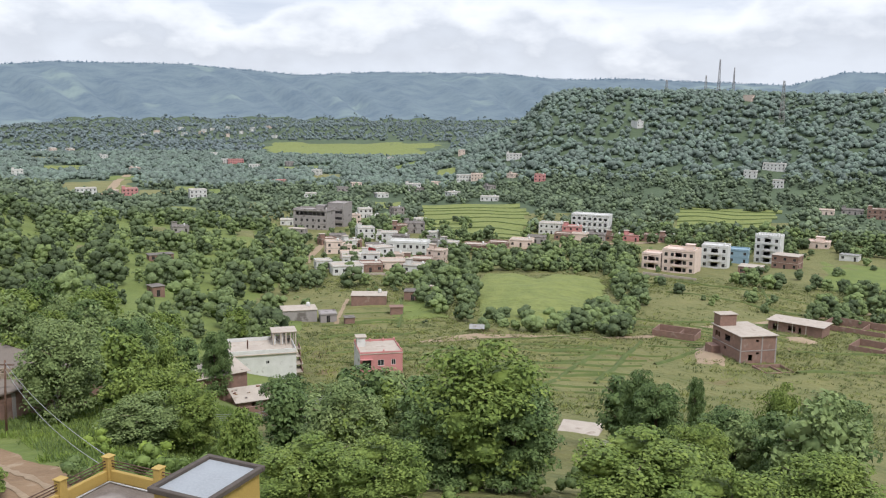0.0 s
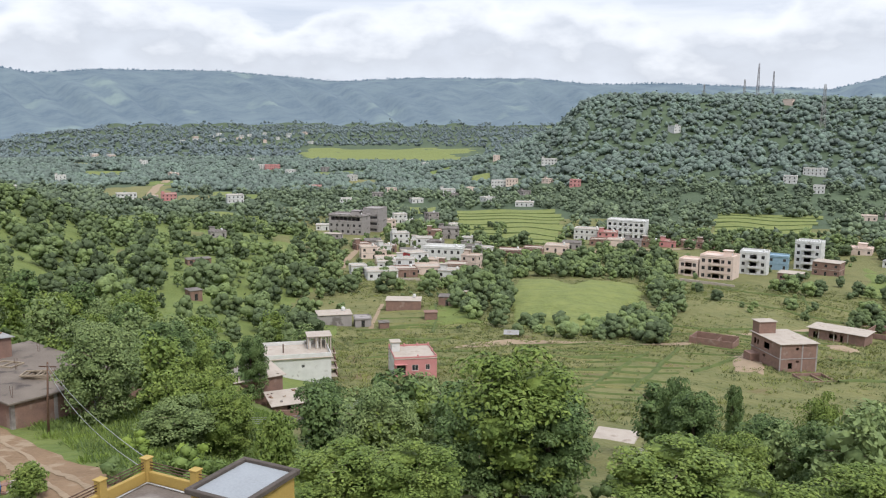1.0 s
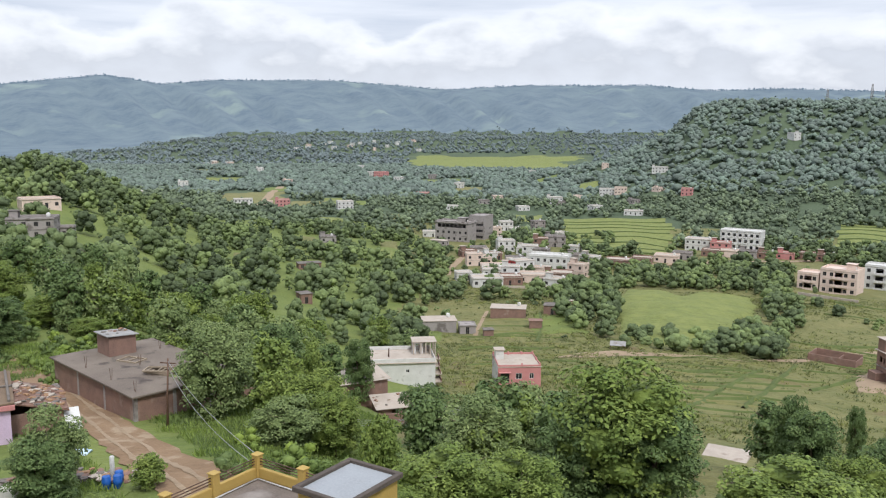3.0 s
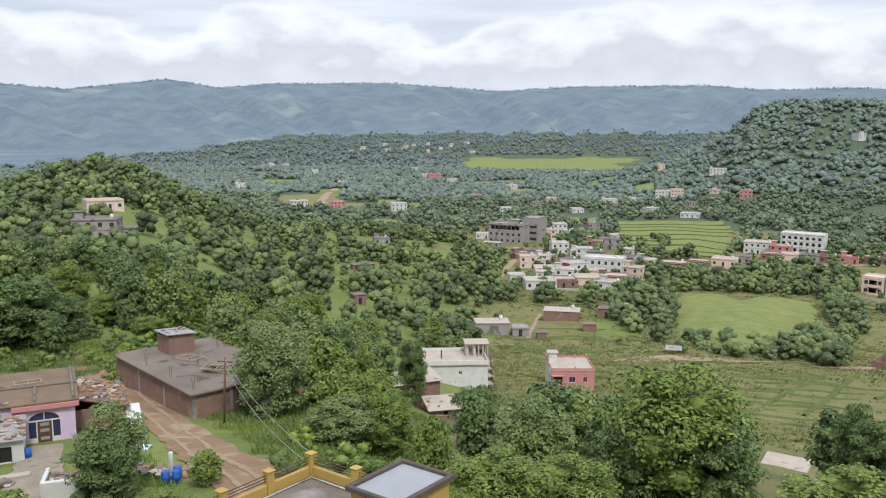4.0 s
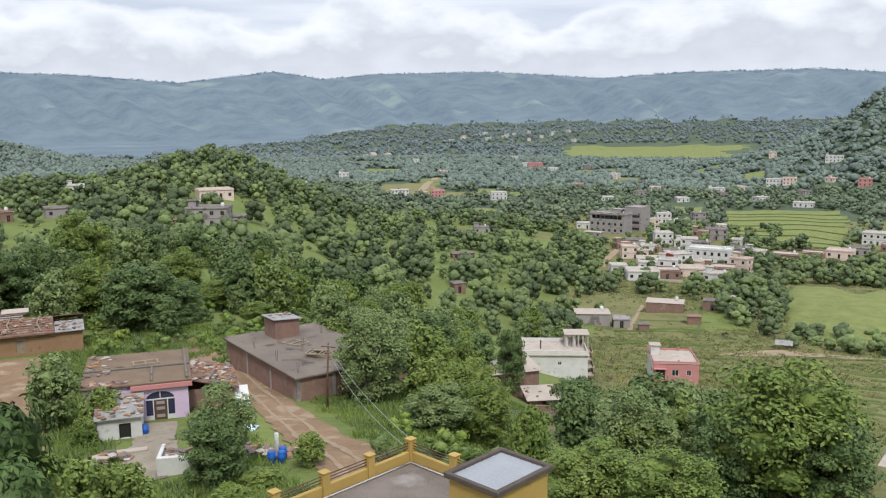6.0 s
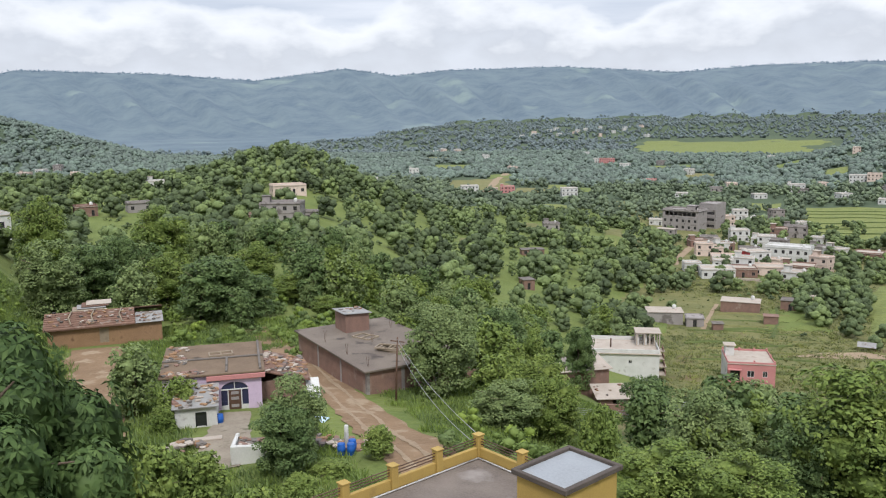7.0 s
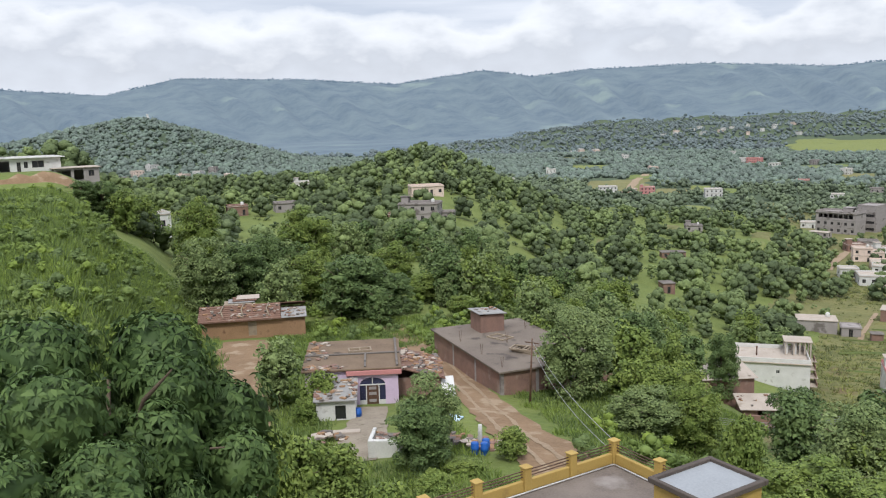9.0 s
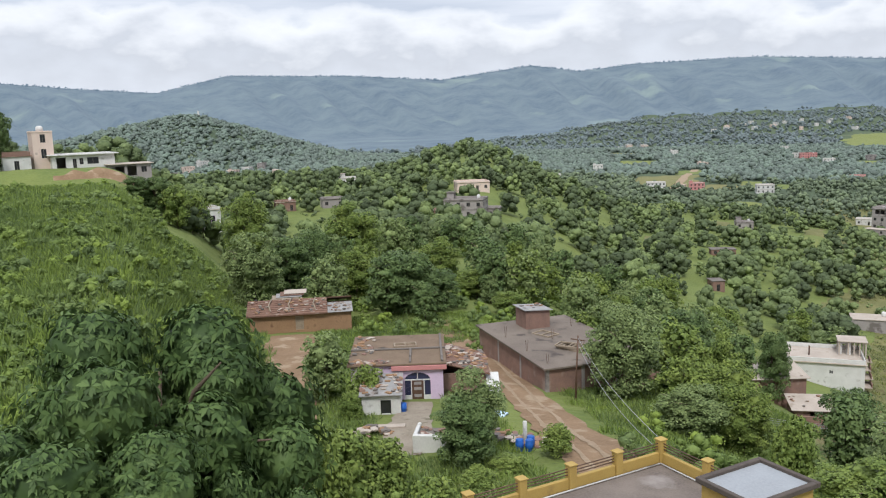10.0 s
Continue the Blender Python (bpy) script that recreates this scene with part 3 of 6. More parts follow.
# ======== buildings ========
def boxes_mesh(name, boxes, mat, bevel=0.0):
    """One mesh of boxes (x0, x1, y0, y1, z0, z1)."""
    bm = bmesh.new()
    for x0, x1, y0, y1, z0, z1 in boxes:
        v = [bm.verts.new(c) for c in ((x0, y0, z0), (x1, y0, z0), (x1, y1, z0), (x0, y1, z0), (x0, y0, z1), (x1, y0, z1), (x1, y1, z1), (x0, y1, z1))]
        for f in ((3, 2, 1, 0), (4, 5, 6, 7), (0, 1, 5, 4), (1, 2, 6, 5), (2, 3, 7, 6), (3, 0, 4, 7)):
            bm.faces.new([v[i] for i in f])
    if bevel:
        bmesh.ops.bevel(bm, geom=list(bm.edges), offset=bevel, segments=1, affect="EDGES")
    me = bpy.data.meshes.new(name)
    bm.to_mesh(me)
    bm.free()
    me.materials.append(mat)
    return me


def part(name, me, parent, label="", at=None):
    ob = new(name, me)
    ob.parent = parent
    if at is not None:
        ob.matrix_basis = at
    if label:
        tagged(ob, label)
    return ob


def wall_mesh(name, length, z0, z1, thick, openings, mat):
    """One connected wall along x from 0 to length, its outer face at y = 0, with real openings (x0, x1, z0, z1)."""
    xs = sorted({0.0, length, *(min(max(v, 0.0), length) for o in openings for v in o[:2])})
    zs = sorted({z0, z1, *(min(max(v, z0), z1) for o in openings for v in o[2:4])})
    nx, nz = len(xs) - 1, len(zs) - 1

    def solid(i, k):
        if not (0 <= i < nx and 0 <= k < nz):
            return False
        x, z = (xs[i] + xs[i + 1]) / 2, (zs[k] + zs[k + 1]) / 2
        return not any(o[0] < x < o[1] and o[2] < z < o[3] for o in openings)

    index, verts, faces = {}, [], []

    def at(i, k, y):
        if (i, k, y) not in index:
            index[(i, k, y)] = len(verts)
            verts.append((xs[i], y, zs[k]))
        return index[(i, k, y)]

    for i in range(nx):
        for k in range(nz):
            if not solid(i, k):
                continue
            a, b = 0.0, thick
            faces.append((at(i, k, a), at(i + 1, k, a), at(i + 1, k + 1, a), at(i, k + 1, a)))
            faces.append((at(i, k + 1, b), at(i + 1, k + 1, b), at(i + 1, k, b), at(i, k, b)))
            if not solid(i - 1, k):
                faces.append((at(i, k, b), at(i, k, a), at(i, k + 1, a), at(i, k + 1, b)))
            if not solid(i + 1, k):
                faces.append((at(i + 1, k, a), at(i + 1, k, b), at(i + 1, k + 1, b), at(i + 1, k + 1, a)))
            if not solid(i, k - 1):
                faces.append((at(i, k, b), at(i + 1, k, b), at(i + 1, k, a), at(i, k, a)))
            if not solid(i, k + 1):
                faces.append((at(i, k + 1, a), at(i + 1, k + 1, a), at(i + 1, k + 1, b), at(i, k + 1, b)))
    return mesh_of(name, verts, faces, mat)


WINDOW_MESHES = {}


def window_meshes(w, h, frame_mat):
    key = (round(w, 2), round(h, 2), frame_mat.name)
    if key not in WINDOW_MESHES:
        f = 0.07
        bars = [(0, w, -0.02, 0.08, 0, f), (0, w, -0.02, 0.08, h - f, h), (0, f, -0.02, 0.08, f, h - f), (w - f, w, -0.02, 0.08, f, h - f), (w / 2 - 0.03, w / 2 + 0.03, 0, 0.06, f, h - f)]
        WINDOW_MESHES[key] = (boxes_mesh("window", bars, frame_mat), boxes_mesh("pane", [(f, w - f, 0.05, 0.07, f, h - f)], M_GLASS))
    return WINDOW_MESHES[key]


def standing(name, label, category, az, d, face=0.0, lift=0.0, group="", kind=""):
    root = new(name)
    root.matrix_basis = Matrix.Translation(spot(az, d) + Vector((0, 0, lift))) @ Matrix.Rotation(radians(face - az), 4, "Z")
    return tagged(root, label, category, group, kind)


def walls_round(root, w, dep, z0, z1, mats, holes, thick=0.23):
    """Four walls with openings. holes: side -> list of (x0, x1, z0, z1, what)."""
    sides = {"front": (w, Matrix.Translation((-w / 2, -dep / 2, 0))), "right": (dep - 2 * thick, Matrix.Translation((w / 2, -dep / 2 + thick, 0)) @ Matrix.Rotation(radians(90), 4, "Z")), "back": (w, Matrix.Translation((w / 2, dep / 2, 0)) @ Matrix.Rotation(radians(180), 4, "Z")), "left": (dep - 2 * thick, Matrix.Translation((-w / 2, dep / 2 - thick, 0)) @ Matrix.Rotation(radians(-90), 4, "Z"))}
    for side, (length, m) in sides.items():
        mat = mats.get(side, mats["all"])
        cuts = holes.get(side, [])
        part("wall", wall_mesh("wall", length, z0, z1, thick, [c[:4] for c in cuts], mat), root, at=m)
        for x0, x1, a, b, what in cuts:
            if what == "gap":
                continue
            frame_me, pane_me = window_meshes(x1 - x0, b - a, mats.get(what, mats["frame"]))
            win = part("door" if what == "door" else "window", frame_me, root, at=m @ Matrix.Translation((x0, 0.06, a)))
            part("pane", pane_me, win)


def row_of(count, length, wide, z0, z1, what="window", edge=0.9):
    gap = (length - 2 * edge - count * wide) / max(1, count - 1) if count > 1 else 0
    first = edge if count > 1 else (length - wide) / 2
    return [(first + i * (wide + gap), first + i * (wide + gap) + wide, z0, z1, what) for i in range(count)]


def house(name, label, category, az, d, w, dep, storeys, wall, roof=None, face=0.0, sh=3.0, parapet=0.5, over=0.25, lift=0.0, frame_mat=None, holes=None, mats=None, tank=False, group="", stair=None, base=1.6, bands=None):
    """A flat-roofed house: walls with openings, floor bands, roof slab, parapet, stair-head and tank where it has them."""
    root = standing(name, label, category, az, d, face, lift, group)
    top = storeys * sh
    mats = dict(mats or {})
    mats.setdefault("all", wall)
    mats.setdefault("frame", frame_mat or M_CONCRETE)
    if holes is None:
        holes = {"front": [], "right": [], "left": []}
        for k in range(storeys):
            n = max(1, int(w / 3.0))
            row = row_of(n, w, 1.15, k * sh + 0.95, k * sh + 2.2)
            if k == 0:
                x0 = row[n // 2][0]
                row[n // 2] = (x0, x0 + 1.0, 0.05, 2.1, "door")
            holes["front"] += row
            for side in ("right", "left"):
                holes[side] += row_of(max(1, int(dep / 4.0)), dep - 0.46, 1.1, k * sh + 0.95, k * sh + 2.2)
    CLEAR.append((az, math.degrees((w * 0.5 + 2.5) / d), d - min(34, 14 + d * 0.04), d + dep * 0.6 + 3))
    walls_round(root, w, dep, -base, top, mats, holes)
    roof = roof or M_SLAB
    part("roof", boxes_mesh("roof", [(-w / 2 - over, w / 2 + over, -dep / 2 - over, dep / 2 + over, top, top + 0.16)], roof, 0.02), root)
    for k in range(1, storeys):
        part("floor_slab", boxes_mesh("floor_slab", [(-w / 2 - 0.12, w / 2 + 0.12, -dep / 2 - 0.12, dep / 2 + 0.12, k * sh - 0.12, k * sh + 0.04)], bands or roof), root)
    if parapet:
        t = 0.13
        z0, z1 = top + 0.16, top + 0.16 + parapet
        for x0, x1, y0, y1 in ((-w / 2, w / 2, -dep / 2, -dep / 2 + t), (-w / 2, w / 2, dep / 2 - t, dep / 2), (-w / 2, -w / 2 + t, -dep / 2 + t, dep / 2 - t), (w / 2 - t, w / 2, -dep / 2 + t, dep / 2 - t)):
            part("parapet", boxes_mesh("parapet", [(x0, x1, y0, y1, z0, z1)], mats.get("parapet", wall), 0.02), root)
    if stair:
        x, y, sw, sd, shh = stair
        z0 = top + 0.16
        hood = [(x, x + sw, y, y + 0.15, z0, z0 + shh), (x, x + sw, y + sd - 0.15, y + sd, z0, z0 + shh), (x, x + 0.15, y + 0.15, y + sd - 0.15, z0, z0 + shh), (x + sw - 0.15, x + sw, y + 0.15, y + sd - 0.15, z0, z0 + 0.1), (x + sw - 0.15, x + sw, y + 0.15, y + sd - 0.15, z0 + 2.0, z0 + shh)]
        part("stair_head", boxes_mesh("stair_head", hood, mats.get("stair", wall)), root)
        part("stair_roof", boxes_mesh("stair_roof", [(x - 0.3, x + sw + 0.3, y - 0.3, y + sd + 0.3, z0 + shh, z0 + shh + 0.13)], mats.get("stair_roof", roof), 0.02), root)
    if tank:
        v, f = tube([(0, 0, 0), (0, 0, 0.1), (0, 0, 0.95), (0, 0, 1.15), (0, 0, 1.22)], [0.5, 0.55, 0.55, 0.35, 0.2], 12)
        part("water_tank", mesh_of("water_tank", v, f, M_WHITE, True), root, at=Matrix.Translation((w * 0.3, dep * 0.2, top + 0.16)))
    return root


def pink_house():
    h = {"front": [(0.5, 2.3, 0.05, 2.2, "door"), (3.6, 4.9, 0.95, 2.2, "window"), (6.4, 7.3, 1.05, 2.2, "window")], "left": row_of(2, 8.5, 1.0, 1.0, 2.1)}
    root = house("pink_house", "small pink single-storey house with a flat white roof", "house", -4.4, 168, 8.7, 9.5, 1, M_PINK, M_SLAB, face=9, lift=1.2, sh=3.4, parapet=0.35, over=0.12, holes=h, mats={"left": M_WHITE, "door": M_STEEL, "window": M_WHITE, "stair": M_WHITE, "stair_roof": M_SLAB}, stair=(-4.2, 0.6, 1.7, 2.0, 2.0), base=2.2)
    for x, y in ((4.2, 4.5), (4.2, 0.0), (4.2, -4.4), (-1.0, 4.5), (1.8, 4.5), (0.5, -4.5), (-4.2, 4.5)):
        part("corner_stub", boxes_mesh("corner_stub", [(x - 0.16, x + 0.16, y - 0.16, y + 0.16, 3.46, 4.2)], M_PINK, 0.02), root)
    part("canopy", boxes_mesh("canopy", [(-4.3, -1.8, -5.6, -4.76, 2.4, 2.52)], M_PINK, 0.02), root)
    return root


def white_house():
    h = {"front": [(0.7, 1.3, 0.6, 2.2, "window"), (2.6, 4.1, 0.9, 2.2, "window"), (9.6, 10.3, 1.5, 2.2, "window")], "right": row_of(2, 8.5, 1.1, 1.0, 2.2)}
    root = house("white_house", "long white single-storey house with a roof terrace", "house", -13.0, 163, 15.4, 10.0, 1, M_WHITE, M_SLAB, face=4, sh=3.4, parapet=0.75, over=0.35, lift=1.1, holes=h, mats={"window": M_WHITE, "parapet": M_WHITE}, base=3.0)
    z = 3.56
    part("terrace_roof", boxes_mesh("terrace_roof", [(3.6, 8.6, 0.4, 4.8, z + 2.5, z + 2.68)], M_SLAB, 0.03), root)
    for x in (3.9, 5.4, 6.4, 7.3, 8.3):
        for y in (0.7, 4.5):
            part("pillar", boxes_mesh("pillar", [(x - 0.12, x + 0.12, y - 0.12, y + 0.12, z - 4.5 if x > 7.2 else z, z + 2.5)], M_SLAB), root)
    part("stair_room", wall_mesh("stair_room", 2.2, z, z + 2.5, 0.2, [(0.7, 1.5, z, z + 2.0)], M_WHITE), root, at=Matrix.Translation((3.7, 1.2, 0)))
    for k in range(4):
        part("stair_landing", boxes_mesh("stair_landing", [(7.1, 9.2 + 0.25 * (k % 2), -3.4 + k * 1.5, 0.6 + k * 0.9, -1.2 + k * 1.15, -1.02 + k * 1.15)], M_SLAB, 0.02), root)
        part("landing_rail", boxes_mesh("landing_rail", [(9.05, 9.2, -3.4 + k * 1.5, 0.6 + k * 0.9, -1.0 + k * 1.15, -0.35 + k * 1.15)], M_BRICK), root)
    v, f = tube([(0, 0, 0), (0, 0, 0.1), (0, 0, 1.1), (0, 0, 1.35), (0, 0, 1.42)], [0.6, 0.66, 0.66, 0.4, 0.2], 14)
    part("water_tank", mesh_of("water_tank", v, f, M_WHITE, True), root, at=Matrix.Translation((-6.2, -3.6, z)))
    v, f = tube([(0, 0, 0), (0, 0, 1.6), (0, 0, 1.7)], [0.13, 0.13, 0.2], 8)
    part("vent_pipe", mesh_of("vent_pipe", v, f, M_STEEL, True), root, at=Matrix.Translation((-1.2, -0.6, z)))
    return root


def brick_shell():
    h = {"front": [(2.0, 3.0, 0.9, 2.3, "gap"), (3.9, 4.6, 2.3, 2.8, "gap"), (3.7, 4.4, 5.2, 5.8, "gap")], "left": [(1.2, 2.6, 1.0, 2.3, "gap"), (5.0, 6.0, 2.0, 2.6, "gap"), (0.9, 1.9, 4.1, 5.5, "gap"), (2.3, 3.0, 4.1, 5.4, "gap"), (5.2, 7.6, 4.1, 5.6, "gap")]}
    root = house("brick_house", "unfinished two-storey red brick house with a pale flat roof", "house", 20.6, 203, 8.8, 12.5, 2, M_BRICK, M_SLAB, face=32, sh=3.3, parapet=0, over=0.45, holes=h, stair=(-4.4, 3.2, 4.2, 2.9, 2.7), base=1.5, bands=M_GREY)
    for x in (-4.42, 0.9, 4.42):
        part("column", boxes_mesh("column", [(x - 0.16, x + 0.16, -6.29, -6.27 + 0.02, -1.5, 6.6)], M_GREY), root)
    part("back_step", boxes_mesh("back_step", [(-6.6, -4.45, 2.5, 5.6, -1.5, 2.2)], M_BRICK, 0.02), root)
    return root


def low_brick_house():
    h = {"front": [(1.2, 2.4, 0.1, 2.3, "gap"), (5.4, 7.4, 0.9, 2.3, "gap"), (8.3, 9.0, 0.1, 2.3, "gap")], "left": row_of(2, 6.5, 1.2, 0.2, 2.2, "gap")}
    root = house("brick_bungalow", "unfinished low brick bungalow with a pale slab roof", "house", 23.9, 250, 14.5, 7.5, 1, M_BRICK, M_SLAB, face=-16, sh=3.1, parapet=0, over=0.6, holes=h, base=1.5)
    for x in (-4.6, -0.6, 3.0):
        part("column", boxes_mesh("column", [(x - 0.15, x + 0.15, -3.79, -3.765, -1.5, 3.1)], M_SLAB), root)


def enclosure(az, d, w, dep, high, face, label):
    root = standing("boundary_wall", label, "wall", az, d, face)
    t = 0.23
    for b in ((-w / 2, w / 2, -dep / 2, -dep / 2 + t, -1.5, high), (-w / 2, w / 2, dep / 2 - t, dep / 2, -1.5, high), (-w / 2, -w / 2 + t, -dep / 2 + t, dep / 2 - t, -1.5, high), (w / 2 - t, w / 2, -dep / 2 + t, dep / 2 - t, -1.5, high * 0.8), (-t / 2 + w * 0.1, t / 2 + w * 0.1, -dep / 2 + t, dep / 2 - t, -1.5, high * 0.7)):
        part("wall", boxes_mesh("wall", [b], M_BRICK, 0.03), root)
    return root


def apartments():
    def flat(name, label, az, d, w, dep, n, mat, face, cut=True, **more):
        h = {"front": [], "left": [], "right": []}
        for k in range(n):
            h["front"] += row_of(max(2, int(w / 2.6)), w, 1.3, k * 3.1 + 0.8, k * 3.1 + 2.3)
            h["left"] += row_of(max(1, int(dep / 3.5)), dep - 0.46, 1.2, k * 3.1 + 0.9, k * 3.1 + 2.2)
        for k in range(n):
            mid = w * 0.5 - 1.4
            h["front"] = [o for o in h["front"] if not (k * 3.1 < o[2] < k * 3.1 + 3 and o[1] > mid - 0.3 and o[0] < mid + 3.1)] + [(mid, mid + 2.8, k * 3.1 + 0.1, k * 3.1 + 2.5, "gap")]
        root = house(name, label, "building", az, d, w, dep, n, mat, mat, face, sh=3.1, parapet=0.7, over=0.15, holes=h, **more)
        for k in range(n):
            z = k * 3.1
            part("balcony", boxes_mesh("balcony", [(-w * 0.2, w * 0.28, -dep / 2 - 1.2, -dep / 2 - 0.01, z - 0.1, z + 0.05), (-w * 0.2, w * 0.28, -dep / 2 - 1.2, -dep / 2 - 1.08, z + 0.05, z + 0.9)], mat), root)
        return root

    flat("apartment_block", "cream three-storey apartment block with balconies", 16.35, 360, 13.5, 11, 3, M_CREAM, -14, stair=(1.5, -1, 3.4, 3.4, 2.3), tank=True)
    flat("apartment_block", "cream two-storey wing of an apartment block", 14.55, 362, 8, 9, 2, M_CREAM, -14)
    flat("apartment_block", "white three-storey house with dark windows", 18.5, 380, 11, 9, 3, M_WHITE, -8, tank=True)
    house("blue_house", "low pale blue house beside white blocks", "house", 19.95, 402, 8.5, 8, 2, M_BLUE, M_BLUE, -5, sh=3.0)
    root = flat("villa", "tall white villa with crenellated roof edge", 21.75, 412, 11, 10, 4, M_WHITE, -10, tank=True)
    for k in range(10):
        x = -5.4 + k * 1.2
        part("merlon", boxes_mesh("merlon", [(x - 0.25, x + 0.25, -5.0, -4.87, 13.26, 13.9)], M_WHITE), root)
    house("brick_house", "low unplastered brick house with flat roof", "house", 20.75, 364, 9, 8, 1, M_BRICK, M_SLAB, -10, sh=3.2, parapet=0)
    house("brick_house", "two-storey unplastered brick house with flat roof", "house", 22.9, 392, 11, 9, 2, M_BRICK, M_SLAB, -14, sh=3.0, parapet=0)
    house("yellow_house", "pale yellow house with red trim", "house", 24.6, 466, 11.5, 8, 1, M_CREAM, M_CREAM, -6, sh=3.2, stair=(-1, -1, 4, 4, 2.2))
    house("white_shed", "low white shed with a tin roof", "shed", 26.5, 433, 8.3, 6, 1, M_WHITE, M_TIN, -10, sh=2.8, parapet=0)


def grey_building():
    def holes(w, dep, n, colonnade):
        h = {"front": [], "left": []}
        for k in range(n):
            if k == colonnade:
                h["front"] += row_of(7, w, w / 9, k * 3.6 + 0.9, k * 3.6 + 3.0, "gap", 1.5)
            else:
                h["front"] += row_of(6, w, 1.4, k * 3.6 + 1.0, k * 3.6 + 2.5)
            h["left"] += row_of(3, dep - 0.46, 1.3, k * 3.6 + 1.0, k * 3.6 + 2.5)
        return h

    house("grey_building", "large unplastered grey building with open colonnade", "building", -8.75, 486, 21, 12, 3, M_GREY, M_GREY, -24, sh=3.6, parapet=0.9, over=0.5, holes=holes(21, 12, 3, 2), stair=(2, -2, 5, 5, 2.6), tank=True, base=3)
    house("grey_building", "tall bare concrete block of a large building", "building", -7.0, 500, 10, 13, 4, M_GREY, M_GREY, -24, sh=3.5, parapet=0.4, over=0.1, holes=holes(10, 13, 3, 9), base=4)
    house("shed", "low shed in the yard of a building", "shed", -9.9, 462, 10, 5, 1, M_GREY, M_SLAB, -24, sh=2.8, parapet=0)


STYLES = [("white", M_WHITE, M_SLAB), ("cream", M_CREAM, M_SLAB), ("brick", M_BRICK, M_SLAB), ("grey", M_GREY, M_CONCRETE), ("pink", M_PINK, M_SLAB)]
style_rng = random.Random(5)


def cottage(az, d, w, h, style, face=0.0):
    tone, wall, roof = STYLES[style]
    n = 2 if h > 5.2 else 1
    words = "two-storey" if n == 2 else "single-storey"
    return house("village_house", f"{tone} {words} village house with a flat roof", "house", az, d, w, min(w * 0.8, 9), n, wall, roof, face, sh=min(3.2, h / n), parapet=0.45, tank=style_rng.random() < 0.4, group="village houses", stair=(-w / 2 + 0.2, -1, 2.4, 2.4, 2.1) if style_rng.random() < 0.35 else None)


def village():
    # the hamlet round the red house
    root = house("red_house", "two-storey house with a bright red side wall", "house", -4.2, 366, 9.5, 7, 2, M_WHITE, M_SLAB, 32, sh=3.1, mats={"left": M_RED}, parapet=0.3)
    h = {"front": row_of(6, 18, 1.2, 0.9, 2.3) + row_of(6, 18, 1.2, 4.0, 5.5)}
    house("white_building", "long white two-storey building with arched windows", "building", -2.2, 383, 18, 9, 2, M_WHITE, M_WHITE, -12, sh=3.2, parapet=0.8, holes=h, tank=True)
    cottage(-7.1, 394, 10.5, 4.4, 1, 14)
    cottage(-5.9, 372, 14, 4.6, 1, 6)
    cottage(-6.6, 322, 12.0, 4.6, 0, 10)
    cottage(-5.0, 330, 10, 3.4, 2, 8)
    cottage(-3.4, 338, 11, 3.2, 1, 4)
    cottage(-1.6, 350, 12, 3.4, 2, -6)
    cottage(-5.3, 438, 9, 5.8, 0, 12)
    cottage(-3.6, 420, 8, 5.6, 0, 0)
    cottage(-0.4, 410, 9, 3.4, 3, -5)
    cottage(-5.3, 554, 9, 5.8, 0, 8)
    cottage(-1.9, 456, 11, 5.4, 3, 3)
    cottage(-2.9, 447, 8, 5.4, 2, 0)
    cottage(-7.9, 415, 8, 3.4, 2, 20)
    cottage(-4.6, 399, 9, 3.4, 3, 8)
    cottage(-6.3, 410, 8, 3.2, 0, 20)
    # the crowded middle of the hamlet
    for k in range(15):
        az = -8.2 + 0.62 * k + 0.25 * math.sin(k * 2.7)
        cottage(az, 336 + 24 * ((k * 7) % 5) + 5 * math.sin(k * 1.7), 6.5 + (k * 5) % 4, 3.1 + (k % 4 == 1) * 2.6, (0, 1, 3, 0, 2, 0, 1)[k % 7], 12 - 3 * k)
    for k in range(7):
        cottage(-10.6 + 1.5 * k, 515 + 22 * (k % 3), 8, 3.2 + (k % 2) * 2.4, (0, 3, 0, 1)[k % 4], 6 * k)
    wall = standing("yard_wall", "long pale wall below the hamlet houses", "wall", -4.0, 318, 4)
    part("wall", boxes_mesh("wall", [(-14, 15, -0.2, 0.2, -2.5, 1.0)], M_SLAB, 0.05), wall)
    wall = standing("yard_wall", "pale compound wall before apartment blocks", "wall", 15.6, 338, -20)
    part("wall", boxes_mesh("wall", [(-11, 11, -0.15, 0.15, -1.5, 1.2)], M_SLAB, 0.05), wall)
    # along the road past the rice fields
    cottage(2.4, 392, 11, 3.8, 2, -8)
    cottage(4.0, 398, 9, 3.4, 2, -8)
    cottage(5.6, 408, 11, 4.2, 1, -8)
    cottage(6.6, 420, 9, 3.6, 3, -8)
    cottage(7.7, 480, 15, 6.2, 0, -10)
    cottage(9.0, 470, 10, 5.4, 4, -10)
    h = {"front": row_of(7, 22, 1.6, 0.8, 2.5, "gap") + row_of(7, 22, 1.6, 4.2, 5.9, "gap") + row_of(7, 22, 1.6, 7.5, 9.0, "gap")}
    house("white_building", "three-storey white building with open arcades", "building", 10.3, 494, 22, 10, 3, M_WHITE, M_WHITE, -14, sh=3.4, parapet=0.6, holes=h)
    for k in range(6):
        cottage(8.4 + k * 1.15, 440 + 4 * k, 8.5, 3.2, (2, 1, 3, 2, 4, 2)[k], -8)
    cottage(15.4, 458, 9, 3.6, 2, -8)
    # farther out
    cottage(-23.2, 708, 15, 5.4, 0, 5)
